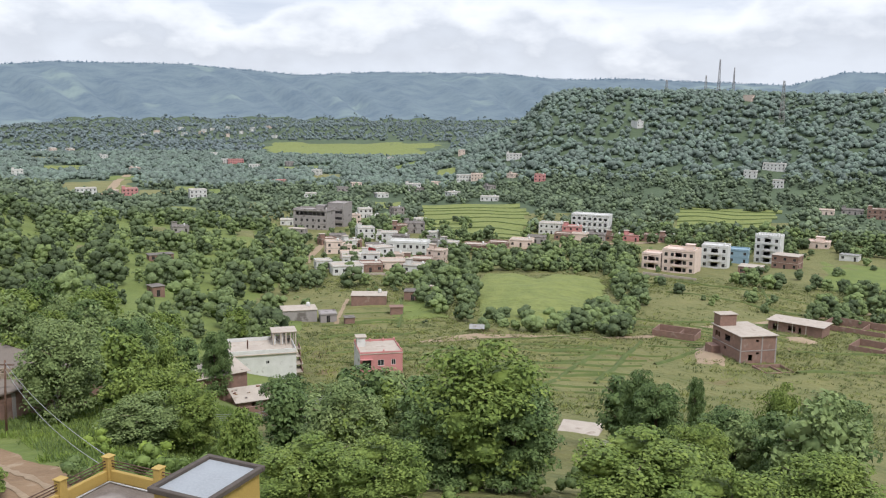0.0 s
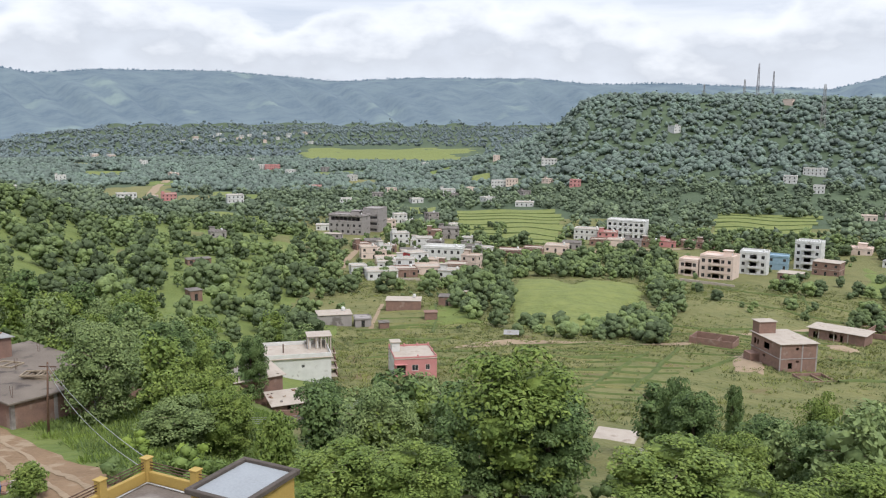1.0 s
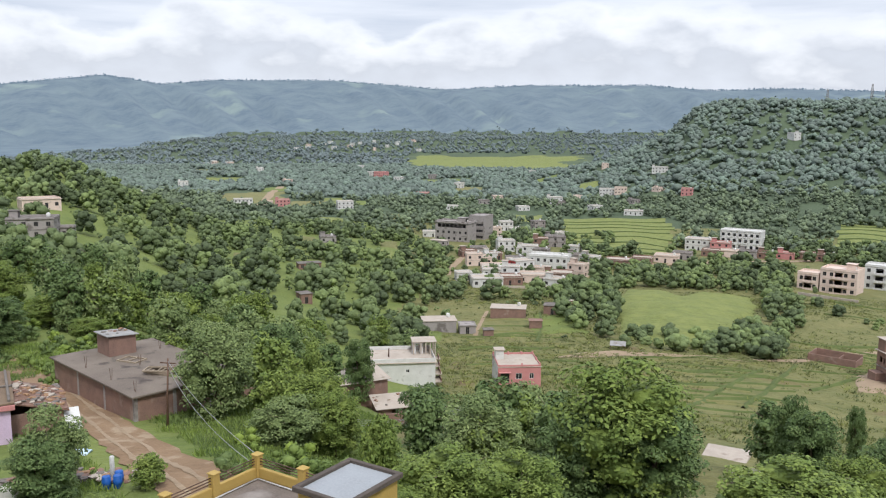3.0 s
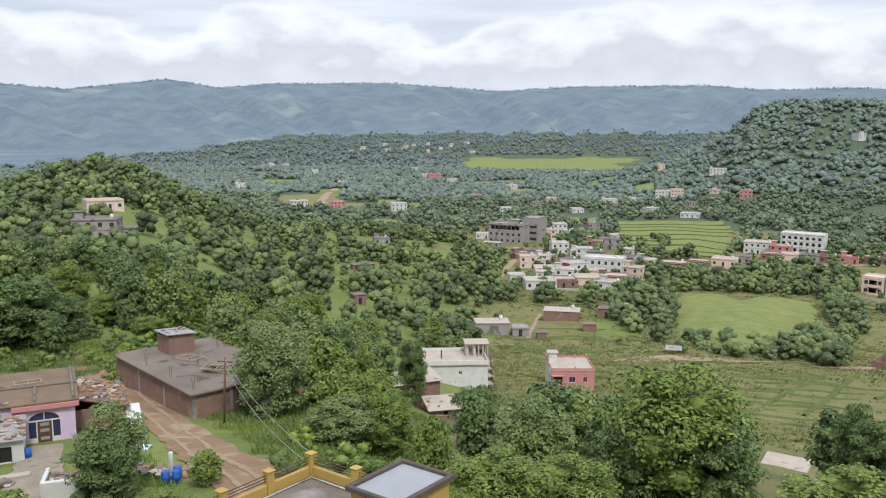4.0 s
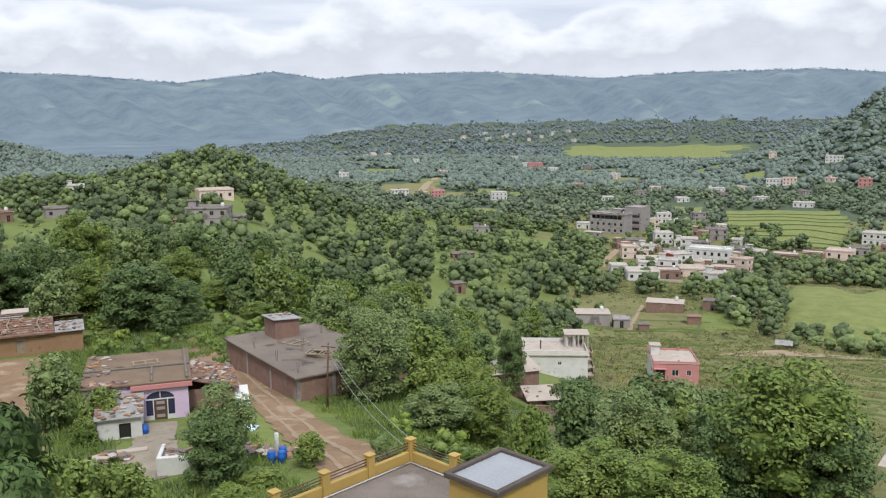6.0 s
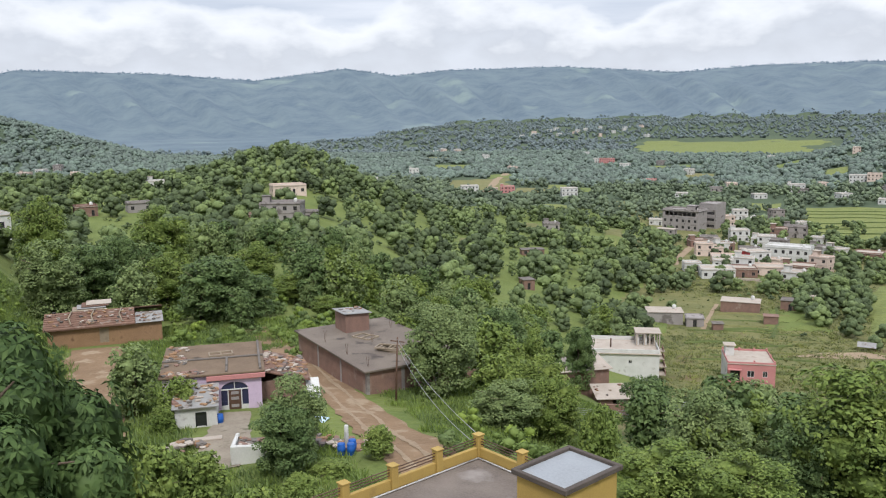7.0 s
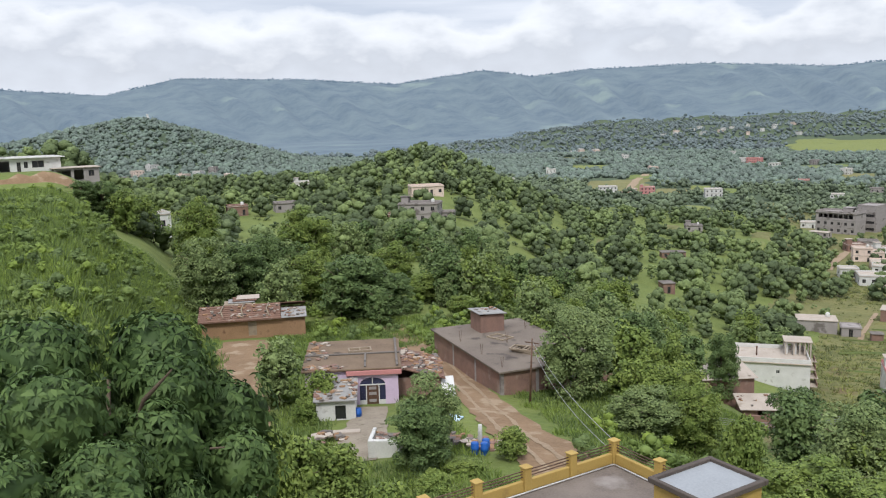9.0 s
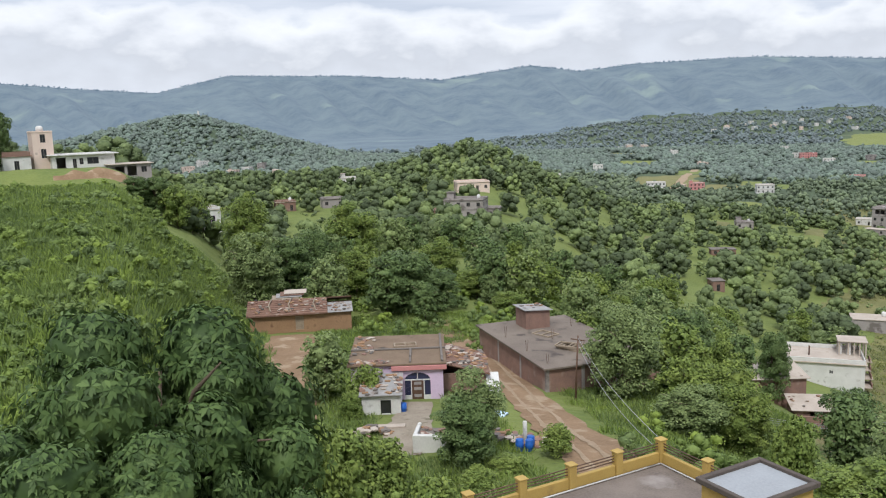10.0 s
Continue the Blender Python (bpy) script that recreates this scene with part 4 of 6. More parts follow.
    cottage(-20.6, 716, 12, 5.4, 4, 5)
    cottage(-21.6, 722, 8, 5.0, 1, -9)
    cottage(-16.4, 690, 13, 6.2, 0, 9)
    cottage(-13.9, 1255, 22, 8, 4, 4)
    cottage(-14.6, 1262, 10, 6, 0, 0)
    cottage(-2.0, 785, 14, 6.6, 0, 6)
    cottage(1.5, 843, 15, 7, 0, 0)
    cottage(2.4, 838, 12, 8, 1, 0)
    cottage(3.3, 664, 14, 4.4, 0, -5)
    cottage(6.7, 785, 10, 6.0, 4, -5)
    cottage(21.7, 853, 20, 6.0, 0, -8)
    cottage(20.3, 820, 11, 6.0, 0, -8)
    cottage(22.0, 778, 9, 7.6, 0, -3)
    cottage(24.8, 640, 13, 5.0, 1, -3)
    cottage(26.4, 650, 14, 4.5, 3, 0)
    cottage(27.8, 640, 13, 7.0, 2, 0)
    cottage(-12.7, 1165, 14, 6, 0, 8)
    cottage(-11.0, 862, 15, 5, 4, 0)
    cottage(4.9, 935, 17, 6, 0, 0)
    cottage(-17.6, 430, 8, 3.0, 3, 10)
    for k in range(7):
        cottage(-26.0 + 0.33 * k + 0.2 * (k % 3), 1640 + 37 * (k % 4), 11, 7.5, (0, 0, 1)[k % 3], k * 7)
    for k in range(16):
        cottage(-19.6 + 0.55 * k + 0.3 * math.sin(k * 2.3), 2250 + 55 * (k % 5), 14, 10, (0, 0, 1, 0)[k % 4], k * 9)
    for k in range(9):
        cottage(-9.0 + 1.7 * k + 0.5 * math.sin(k * 1.9), 700 + 62 * (k % 3), 10, 4.6, (0, 3, 1)[k % 3], k * 7)
    for k in range(14):
        cottage(-27 + 3.9 * k + 1.2 * math.sin(k * 2.1), 980 + 130 * ((k * 3) % 5), 11, 6.5, (0, 0, 1, 0, 3)[k % 5], k * 13)
    # on the spur
    cottage(-35.6, 322, 12.5, 4.6, 1, 10)
    root = cottage(-36.0, 264, 12.5, 5.6, 3, -12)
    cottage(-37.5, 262, 6, 3.2, 2, -12)
    cottage(-34.2, 268, 5, 3.0, 3, -12)
    cottage(-29.9, 640, 9, 6, 0, 0)
    cottage(-30.2, 560, 7, 5.4, 0, 0)
    cottage(-48.4, 305, 7, 4.2, 2, 9)
    cottage(-44.0, 420, 9, 3.2, 0, 9)
    cottage(-45.2, 310, 8, 3.0, 3, 9)
    house("white_house", "white house with two pale garage shutters", "house", -53.9, 224, 8, 8, 1, M_WHITE, M_SLAB, 14, sh=4.4, holes={"front": [(1.2, 3.4, 0.1, 3.0, "door"), (4.4, 6.6, 0.1, 3.0, "door")]}, mats={"door": M_LILAC}, parapet=0.5)
    cottage(-55.6, 262, 7, 5.0, 2, 9)
    for k in range(9):
        cottage(-56.4 + 0.95 * k, 900 + 50 * (k % 4), 13, 8 + 4 * (k % 2), (0, 3, 1)[k % 3], k * 11)
    # the terrace over the grassy slope
    h = {"front": [(0.9, 2.8, 0.2, 2.5, "gap"), (4.2, 5.0, 0.1, 2.2, "door"), (7.2, 9.6, 0.9, 2.4, "window"), (5.6, 6.4, 0.9, 2.3, "window")]}
    house("white_bungalow", "long white bungalow with a shaded veranda", "house", -60.9, 206, 13, 8, 1, M_WHITE, M_WHITE, 8, sh=3.0, parapet=0.15, over=0.8, holes=h)
    h = {"front": [(0.6, 3.4, 0.2, 2.4, "gap"), (4.0, 6.0, 0.2, 2.4, "gap"), (7.0, 8.2, 0.9, 2.2, "window")]}
    house("bungalow", "grey bungalow with open veranda bays", "house", -58.2, 204, 9.2, 7, 1, M_GREY, M_SLAB, 8, sh=2.8, parapet=0, over=0.5, holes=h)
    h = {"front": [(1.6, 2.7, 2.6, 4.6, "window"), (1.6, 2.7, 6.0, 7.8, "window")]}
    house("stair_tower", "narrow cream tower with a white tank on top", "tower", -63.1, 206, 4.2, 4.2, 1, M_CREAM, M_CREAM, 12, sh=8.2, parapet=0.2, over=0.1, holes=h)
    tank_v, tank_f = tube([(0, 0, 0), (0, 0, 1.0), (0, 0, 1.3)], [0.75, 0.75, 0.4], 14)
    tk = tagged(new("water_tank", mesh_of("water_tank", tank_v, tank_f, M_WHITE, True)), "round white plastic water tank on a tower", "tank")
    tk.location = spot(-63.1, 206) + Vector((0, 0, 8.36))
    house("white_shed", "small white shed with a red tiled gable", "shed", -64.6, 204, 5.5, 5, 1, M_WHITE, M_BRICK, 8, sh=3.0, parapet=0.9, mats={"parapet": M_BRICK})


pink_house()
white_house()
brick_shell()
low_brick_house()
enclosure(16.3, 222, 11.0, 7.0, 1.9, -14, "roofless red brick room under construction")
enclosure(27.3, 262, 17.0, 12.0, 1.7, -14, "brown brick boundary wall round an empty plot")
enclosure(28.6, 232, 12.0, 9.0, 1.5, -14, "low brick boundary wall by a track")
enclosure(22.6, 192, 7.0, 6.0, 0.5, 32, "low pale plinth wall round a small yard")
apartments()
grey_building()
house("grey_shed", "plain grey block shed with a flat roof", "shed", -9.9, 233, 9.5, 6.5, 1, M_GREY, M_SLAB, 6, sh=3.2, parapet=0, holes={}, tank=True)
house("grey_shed", "roofless grey side room of a shed", "shed", -7.9, 231, 4.5, 5, 1, M_GREY, M_GREY, 6, sh=2.4, parapet=0.2)
house("brick_shed", "long red brick shed with a pale slab roof", "shed", -5.0, 256, 10.8, 6.5, 1, M_BRICK, M_SLAB, -3, sh=3.3, parapet=0, over=0.2, holes={}, tank=True)
house("brick_shed", "tiny brick hut on the meadow edge", "shed", -1.9, 262, 5.5, 5, 1, M_BRICK, M_CONCRETE, -6, sh=3.0, parapet=0)
house("red_hut", "small red painted hut beside trees", "shed", -0.8, 272, 2.6, 3, 1, M_RED, M_SLAB, -6, sh=2.6, parapet=0)
house("brick_hut", "small brick hut with a rubble roof on a slope", "shed", -19.25, 254, 3.6, 4.5, 1, M_BRICK, M_CONCRETE, 20, sh=3.0, parapet=0)
house("brick_hut", "low brick farm hut among trees", "shed", -18.9, 330, 9, 5, 1, M_BRICK, M_CONCRETE, 12, sh=2.6, parapet=0)
house("brick_hut", "small dark brick hut on the meadow", "shed", -6.4, 226, 2.6, 2.6, 1, M_BRICK, M_CONCRETE, 10, sh=2.0, parapet=0, holes={})
house("brick_hut", "square brown brick cabin on the meadow", "shed", -3.1, 240, 3.6, 3.0, 1, M_BRICK, M_BRICK, 4, sh=2.4, parapet=0, holes={})
village()


# ======== fields, tracks and the lane ========
def strip(name, label, points, widths, mat, lift=0.05, step=2.0, category="", kind="structure", ragged=0.0, thick=0.0):
    """A band laid along the ground through bearings and distances, its edges a little ragged."""
    line = [spot(a, d) for a, d in points]
    verts, faces = [], []
    r = random.Random(len(points) * 7 + int(line[0].x))
    samples = []
    for k in range(len(line) - 1):
        n = max(2, int((line[k + 1] - line[k]).length / step))
        for i in range(n + (k == len(line) - 2)):
            u = i / n
            samples.append((line[k].lerp(line[k + 1], u), widths[k] + (widths[k + 1] - widths[k]) * u))
    for k, (p, w) in enumerate(samples):
        q = samples[min(k + 1, len(samples) - 1)][0] - samples[max(k - 1, 0)][0]
        side = Vector((-q.y, q.x, 0)).normalized()
        for c in (-1.0, -0.5, 0.0, 0.5, 1.0):
            e = c * w / 2 * (1 + r.uniform(-ragged, ragged))
            x, y = p.x + side.x * e, p.y + side.y * e
            verts.append((x, y, ground_at(x, y) + lift + (thick * (1 - abs(c)) if thick else 0)))
    for k in range(len(samples) - 1):
        for c in range(4):
            a = k * 5 + c
            faces.append((a, a + 5, a + 6, a + 1))
    return tagged(new(name, mesh_of(name, verts, faces, mat, True)), label, category, kind=kind)


def field(name, label, az0, az1, d0, d1, mat, lift=0.12, hump=0.0, cells=28, seed=1):
    """A planted patch with a raised, wavering edge; its crop stands over the ground."""
    OPEN.append((az0, az1, d0 - 6, d1))
    r = random.Random(seed)
    ph = [r.uniform(0, 6) for _ in range(4)]
    verts, faces = [], []
    for i in range(cells + 1):
        u = i / cells
        for j in range(cells + 1):
            v = j / cells
            e0 = 0.035 * math.sin(7 * v + ph[0]) + 0.015 * math.sin(19 * v + ph[1])
            e1 = 0.035 * math.sin(6 * u + ph[2]) + 0.015 * math.sin(17 * u + ph[3])
            az = az0 + (az1 - az0) * (u * (1 - 2 * abs(e0)) + e0)
            d = d0 + (d1 - d0) * (v * (1 - 2 * abs(e1)) + e1)
            x, y = d * math.sin(radians(az)), d * math.cos(radians(az))
            edge = min(u, 1 - u, v, 1 - v) * cells
            rise = lift if edge >= 1 else -0.15
            verts.append((x, y, ground_at(x, y) + rise + hump * math.sin(math.pi * u) * math.sin(math.pi * v)))
    for i in range(cells):
        for j in range(cells):
            a = i * (cells + 1) + j
            faces.append((a, a + 1, a + cells + 2, a + cells + 1))
    return tagged(new(name, mesh_of(name, verts, faces, mat, True)), label, "field", kind="structure")


def terraces(label, az0, az1, d0, d1, rows, slant, seed):
    """Stepped rice fields: each terrace a part, with a darker grassy bund along its front."""
    root = tagged(new("rice_terraces"), label, "field", kind="structure")
    r = random.Random(seed)
    for k in range(rows):
        a0, a1 = az0 + r.uniform(0, 0.5) + slant * k, az1 - r.uniform(0, 0.7) + slant * k * 0.5
        da, db = d0 + (d1 - d0) * k / rows, d0 + (d1 - d0) * (k + 1) / rows
        n, verts, faces = 16, [], []
        for i in range(n + 1):
            az = a0 + (a1 - a0) * i / n
            bend = 5 * math.sin(i * 0.5 + k * 0.35 + seed)
            for q, (d, z) in enumerate(((da, 0.1), (da + 0.3, 0.75), (da + 2.0, 0.75), (da + 2.3, 0.3), (db, 0.3))):
                x, y = (d + bend) * math.sin(radians(az)), (d + bend) * math.cos(radians(az))
                verts.append((x, y, ground_at(x, y) + z))
        for i in range(n):
            for q in range(4):
                a = i * 5 + q
                faces.append((a, a + 5, a + 6, a + 1))
        me = mesh_of("terrace", verts, faces, [M_CROP, M_BUND])
        for f in me.polygons:
            f.material_index = 0 if f.index % 4 == 3 else 1
        part("terrace", me, root)
    return root


M_BUND = material("bund_grass", (0.097, 0.120, 0.036), 0.95, (0.055, 0.077, 0.023), 0.4, 2.0, 0.4)
M_DIRT = material("pale_dirt", (0.304, 0.228, 0.152), 0.95, (0.232, 0.168, 0.108), 0.3, 3.0, 0.4)
M_YARD = material("trodden_yard", (0.272, 0.232, 0.180), 0.95, (0.192, 0.156, 0.116), 0.7, 6.0, 0.4, wear=(0.136, 0.120, 0.080), wear_scale=0.9, wear_at=0.6)
M_DRY = material("dry_grass", (0.181, 0.167, 0.067), 0.95, (0.118, 0.126, 0.046), 0.08, 1.2, 0.5)

field("crop_field", "bright green crop field on a low rise", 2.5, 11.9, 226, 330, M_CROP, 0.35, 2.2, seed=3)
terraces("stepped bright green rice fields with grassy bunds", -1.5, 6.2, 432, 640, 8, -0.03, 2)
terraces("stepped green rice fields below the wooded hill", 15.5, 22.4, 520, 655, 6, 0.02, 5)
field("rice_field", "wide bright green rice field across the valley", -11.8, 0.2, 1560, 2120, M_CROP, 0.6, 0, seed=4)
field("meadow", "lush green meadow at the edge of the plots", 25.0, 30.5, 335, 430, M_LUSH, 0.15, 0, seed=6)
field("meadow", "small lush green paddock by a shed", -3.4, 0.9, 232, 262, M_LUSH, 0.2, 0, seed=7)
field("plot", "fallow straw-coloured plot between low bunds", 16.0, 21.0, 276, 322, M_DRY, 0.12, 0, seed=8)
field("plot", "fallow straw-coloured plot between low bunds", 21.5, 26.0, 290, 320, M_DRY, 0.12, 0, seed=9)
field("meadow", "sunlit grass clearing among trees on a slope", -30.6, -28.0, 226, 262, M_LUSH, 0.2, 0, seed=10)
field("meadow", "small bright grass clearing among trees", -18.2, -16.4, 540, 600, M_CROP, 0.3, 0, seed=11)
field("meadow", "small bright grass clearing among trees", -14.3, -13.0, 392, 425, M_CROP, 0.3, 0, seed=12)
field("meadow", "small bright grass clearing among trees", -30.6, -28.2, 560, 640, M_LUSH, 0.3, 0, seed=13)
field("meadow", "small bright grass clearing among trees", -24.6, -20.0, 735, 900, M_DRY, 0.3, 0, seed=14)

mead = random.Random(17)
for k in range(15):
    a0, d0 = -29 + 2.1 * k + mead.uniform(-1, 1), mead.choice((600, 720, 900, 1120, 1350))
    field("meadow", "pale grass clearing in the valley woods", a0, a0 + mead.uniform(1.2, 3.0), d0, d0 + mead.uniform(50, 130), (M_LUSH, M_DRY, M_CROP)[k % 3], 0.5, 0, 14, 30 + k)
for k in range(9):
    a0, d0 = -30 + 2.2 * k + mead.uniform(-0.6, 0.6), mead.choice((215, 290, 345, 430, 480))
    field("meadow", "grassy clearing between trees on a slope", a0, a0 + mead.uniform(1.2, 2.6), d0, d0 + mead.uniform(18, 40), (M_LUSH, M_GROUND)[k % 2], 0.2, 0, 14, 60 + k)

strip("lane", "rutted brown dirt lane with wheel tracks", [(-19.0, 38), (-25.9, 46), (-28.6, 53.2), (-31.1, 62.9), (-33.2, 71.9), (-34.9, 79.8), (-36.5, 90.5), (-38.2, 104)], [4.6, 4.6, 4.3, 3.8, 3.4, 3.1, 2.9, 2.7], M_EARTH, 0.06, 1.2, "road", ragged=0.12)
for side in (-0.85, 0.85):
    strip("lane_rut", "pale worn wheel rut in a dirt lane", [(-26.4 + side, 46), (-29.0 + side, 53.2), (-31.3 + side * 0.8, 62.9), (-33.3 + side * 0.7, 71.9), (-34.9 + side * 0.6, 79.8)], [0.3, 0.5, 0.3, 0.4, 0.3], M_DIRT, 0.09, 0.8, "road", ragged=0.5)
strip("yard", "bare trodden brown earth yard with sparse grass", [(-47.6, 57), (-47.9, 66), (-48.7, 76), (-49.0, 88), (-48.3, 98)], [1.4, 2.0, 4.4, 6.0, 7.0], M_EARTH, 0.07, 1.5, "yard", ragged=0.25)
strip("yard", "pale cracked concrete yard before a house", [(-41.3, 50.5), (-40.9, 55), (-40.3, 60), (-39.9, 64.5)], [2.6, 3.2, 3.0, 2.4], M_YARD, 0.08, 1.0, "yard", ragged=0.15)
strip("track", "pale earth track crossing the meadow", [(-2.0, 199), (0.8, 203), (2.8, 208), (6.0, 209), (10.7, 210.5), (14.5, 218), (17.5, 238), (22, 262), (29, 300)], [2.0, 5.0, 5.5, 3.0, 2.4, 2.6, 2.6, 2.4, 2.4], M_DIRT, 0.10, 3.0, "road", ragged=0.25)

strip("village_road", "pale road running along the hamlet", [(1.5, 388), (4.0, 394), (6.6, 401), (10.5, 426), (15.7, 460)], [5, 5, 5, 5, 5], M_DIRT, 0.25, 6.0, "road", ragged=0.1)
strip("footpath", "pale path climbing past the hamlet", [(-9.3, 355), (-9.2, 370), (-8.6, 395), (-8.0, 424)], [3, 3.5, 3, 3], M_DIRT, 0.2, 4.0, "road", ragged=0.2)
strip("footpath", "pale path along low plot walls", [(-7.3, 226), (-7.1, 237), (-6.5, 267)], [1.4, 1.2, 1.2], M_DIRT, 0.12, 3.0, "road", ragged=0.2)
strip("footpath", "pale winding track on the far slope", [(-22.1, 715), (-21.7, 770), (-21.4, 850), (-20.7, 1000)], [7, 7, 8, 8], M_DIRT, 0.5, 20.0, "road", ragged=0.2)


field("spoil", "bare pale ground with building spoil by a brick house", 17.6, 19.7, 190, 216, M_DIRT, 0.12, 0.5, seed=21)
field("spoil", "heap of sand and rubble before a brick bungalow", 23.2, 25.2, 232, 240, M_DIRT, 0.12, 0.9, seed=22)
strip("earth_bank", "raw red-brown earth bank under a terrace", [(-62.6, 185.5), (-61.4, 185.5), (-60.0, 185.3), (-58.6, 185.5), (-57.2, 185.5)], [1.0, 3.2, 4.6, 4.8, 3.6], M_EARTH, 0.3, 2.0, "bank", ragged=0.45)


def bunds():
    """Low earth ridges between the plots."""
    runs = [((7.0, 150), (12.0, 204)), ((11.0, 160), (14.0, 212)), ((4.0, 190), (13.5, 193)), ((5.0, 176), (11.5, 178)), ((6.0, 163), (13.0, 168)), ((-8.0, 185), (-1.5, 186)), ((14.5, 240), (24.0, 262)), ((15.5, 300), (24.0, 278)), ((16.0, 328), (24.5, 300)), ((21.5, 322), (21.8, 276)), ((-8.5, 205), (-2.2, 210)), ((-3.0, 218), (-2.8, 262)), ((-6.6, 226), (-2.6, 229)), ((15.0, 186), (17.8, 205)), ((24.0, 190), (29.5, 205)), ((23.5, 215), (29.5, 228))]
    for a, b in runs:
        strip("bund", "low grassy earth ridge between plots", [a, ((a[0] + b[0]) / 2 + 0.25, (a[1] + b[1]) / 2 + 1.2), b], [1.3, 1.5, 1.3], M_BUND, -0.05, 2.0, "bund", ragged=0.3, thick=0.55)

    r = random.Random(23)
    for k in range(34):
        d = 146 + 2.9 * k + r.uniform(-2, 2)
        a0 = r.uniform(1.5, 8.0) if d < 205 else r.uniform(13, 18)
        a1 = a0 + r.uniform(4, 9)
        slant = r.uniform(-5, 9)
        strip("bund", "thin grassy ridge across the meadow", [(a0, d), ((a0 + a1) / 2, d + slant * 0.5 + r.uniform(-1.2, 1.2)), (a1, d + slant)], [0.6, 1.1, 0.6], (M_BUND, M_DRY, M_BUND)[k % 3], -0.05, 2.2, "bund", ragged=0.45, thick=0.4)
    for k in range(10):
        d = 176 + 8 * k
        strip("bund", "thin grassy ridge across the meadow", [(-8.5 + r.uniform(0, 2), d), (-5.5, d + r.uniform(-2, 2)), (-2.5 + r.uniform(0, 3), d + 3)], [0.6, 1.0, 0.6], (M_BUND, M_DRY)[k % 2], -0.05, 2.2, "bund", ragged=0.45, thick=0.4)


bunds()


# ======== the yellow house below the eye ========
def yellow_house():
    root = tagged(new("yellow_house"), "yellow painted house with a flat roof terrace", "house")
    root.matrix_basis = Matrix.Translation((-11.65, 27.86, -12.85)) @ Matrix.Rotation(radians(-23.6), 4, "Z")
    long_y = -14.5
    part("terrace_floor", boxes_mesh("terrace_floor", [(0.0, 7.0, long_y, 0.0, -0.2, 0.0)], M_FLOOR_OLD), root, "stained grey concrete terrace floor")
    for b in ((0.02, 6.98, -0.25, -0.02, -8.0, -0.2), (0.02, 0.25, long_y, -0.25, -8.0, -0.2), (6.75, 6.98, long_y, -0.25, -8.0, -0.2), (0.25, 6.75, long_y, long_y + 0.23, -8.0, -0.2)):
        part("wall", boxes_mesh("wall", [b], M_YELLOW), root)
    posts = [(0.0, -2.07 * k) for k in range(7)] + [(2.28, 0.0), (4.5, 0.0)]
    me = boxes_mesh("post", [(-0.15, 0.15, -0.15, 0.15, 0.0, 0.85)], M_YELLOW, 0.025)
    cap = boxes_mesh("cap", [(-0.18, 0.18, -0.18, 0.18, 0.851, 0.90)], M_YELLOW, 0.015)
    for x, y in posts:
        part("cap", cap, part("post", me, root, at=Matrix.Translation((x, y, 0))))
    for k in range(6):
        part("parapet", boxes_mesh("parapet", [(-0.08, 0.08, -2.07 * (k + 1) + 0.151, -2.07 * k - 0.151, 0.0, 0.40)], M_YELLOW, 0.02), root)
    for x0, x1 in ((0.151, 2.129), (2.431, 4.349)):
        part("parapet", boxes_mesh("parapet", [(x0, x1, -0.08, 0.08, 0.0, 0.40)], M_YELLOW, 0.02), root)
    for z in (0.52, 0.63, 0.74):
        v, f = tube([(0, -0.15, z), (0, -12.4, z)], [0.02, 0.02], 6)
        part("rail", mesh_of("rail", v, f, M_STEEL, True), root, "thin rusty steel rail")
        v, f = tube([(0.15, 0, z), (4.4, 0, z)], [0.02, 0.02], 6)
        part("rail", mesh_of("rail", v, f, M_STEEL, True), root, "thin rusty steel rail")
    for pts in (((0.22, -0.22, 0.05), (0.22, -12.4, 0.05)), ((0.22, -0.22, 0.05), (4.7, -0.22, 0.05))):
        v, f = tube(pts, [0.03, 0.03], 6)
        part("drain_pipe", mesh_of("drain_pipe", v, f, M_WHITE, True), root)
    x0, x1, y0, y1, h = 4.83, 6.78, -2.96, -0.46, 1.78
    part("stair_head", boxes_mesh("stair_head", [(x0, x1, y1 - 0.15, y1, 0, h), (x0, x1, y0, y0 + 0.15, 0, h), (x1 - 0.15, x1, y0 + 0.15, y1 - 0.15, 0, h)] + [(x0, x0 + 0.15, y0 + 0.15, y0 + 0.45, 0, h), (x0, x0 + 0.15, y0 + 1.2, y1 - 0.15, 0, h), (x0, x0 + 0.15, y0 + 0.45, y0 + 1.2, 1.62, h)], M_YELLOW), root, "yellow stair-head room")
    part("stair_door", boxes_mesh("stair_door", [(x0 + 0.04, x0 + 0.08, y0 + 0.46, y0 + 1.19, 0.02, 1.61), (x0 - 0.01, x0 + 0.04, y0 + 0.45, y0 + 0.52, 0.02, 1.61), (x0 - 0.01, x0 + 0.04, y0 + 1.13, y0 + 1.19, 0.02, 1.61)], M_GREY), root, "grey metal door")
    o = 0.14
    rim = [(x0 - o, x1 + o, y1 - 0.02, y1 + o, h, h + 0.17), (x0 - o, x1 + o, y0 - o, y0 + 0.02, h, h + 0.17), (x0 - o, x0 + 0.04, y0 + 0.02, y1 - 0.02, h, h + 0.17), (x1 - 0.04, x1 + o, y0 + 0.02, y1 - 0.02, h, h + 0.17)]
    part("slab_rim", boxes_mesh("slab_rim", rim, M_RIM, 0.02), root, "dark weathered concrete rim")
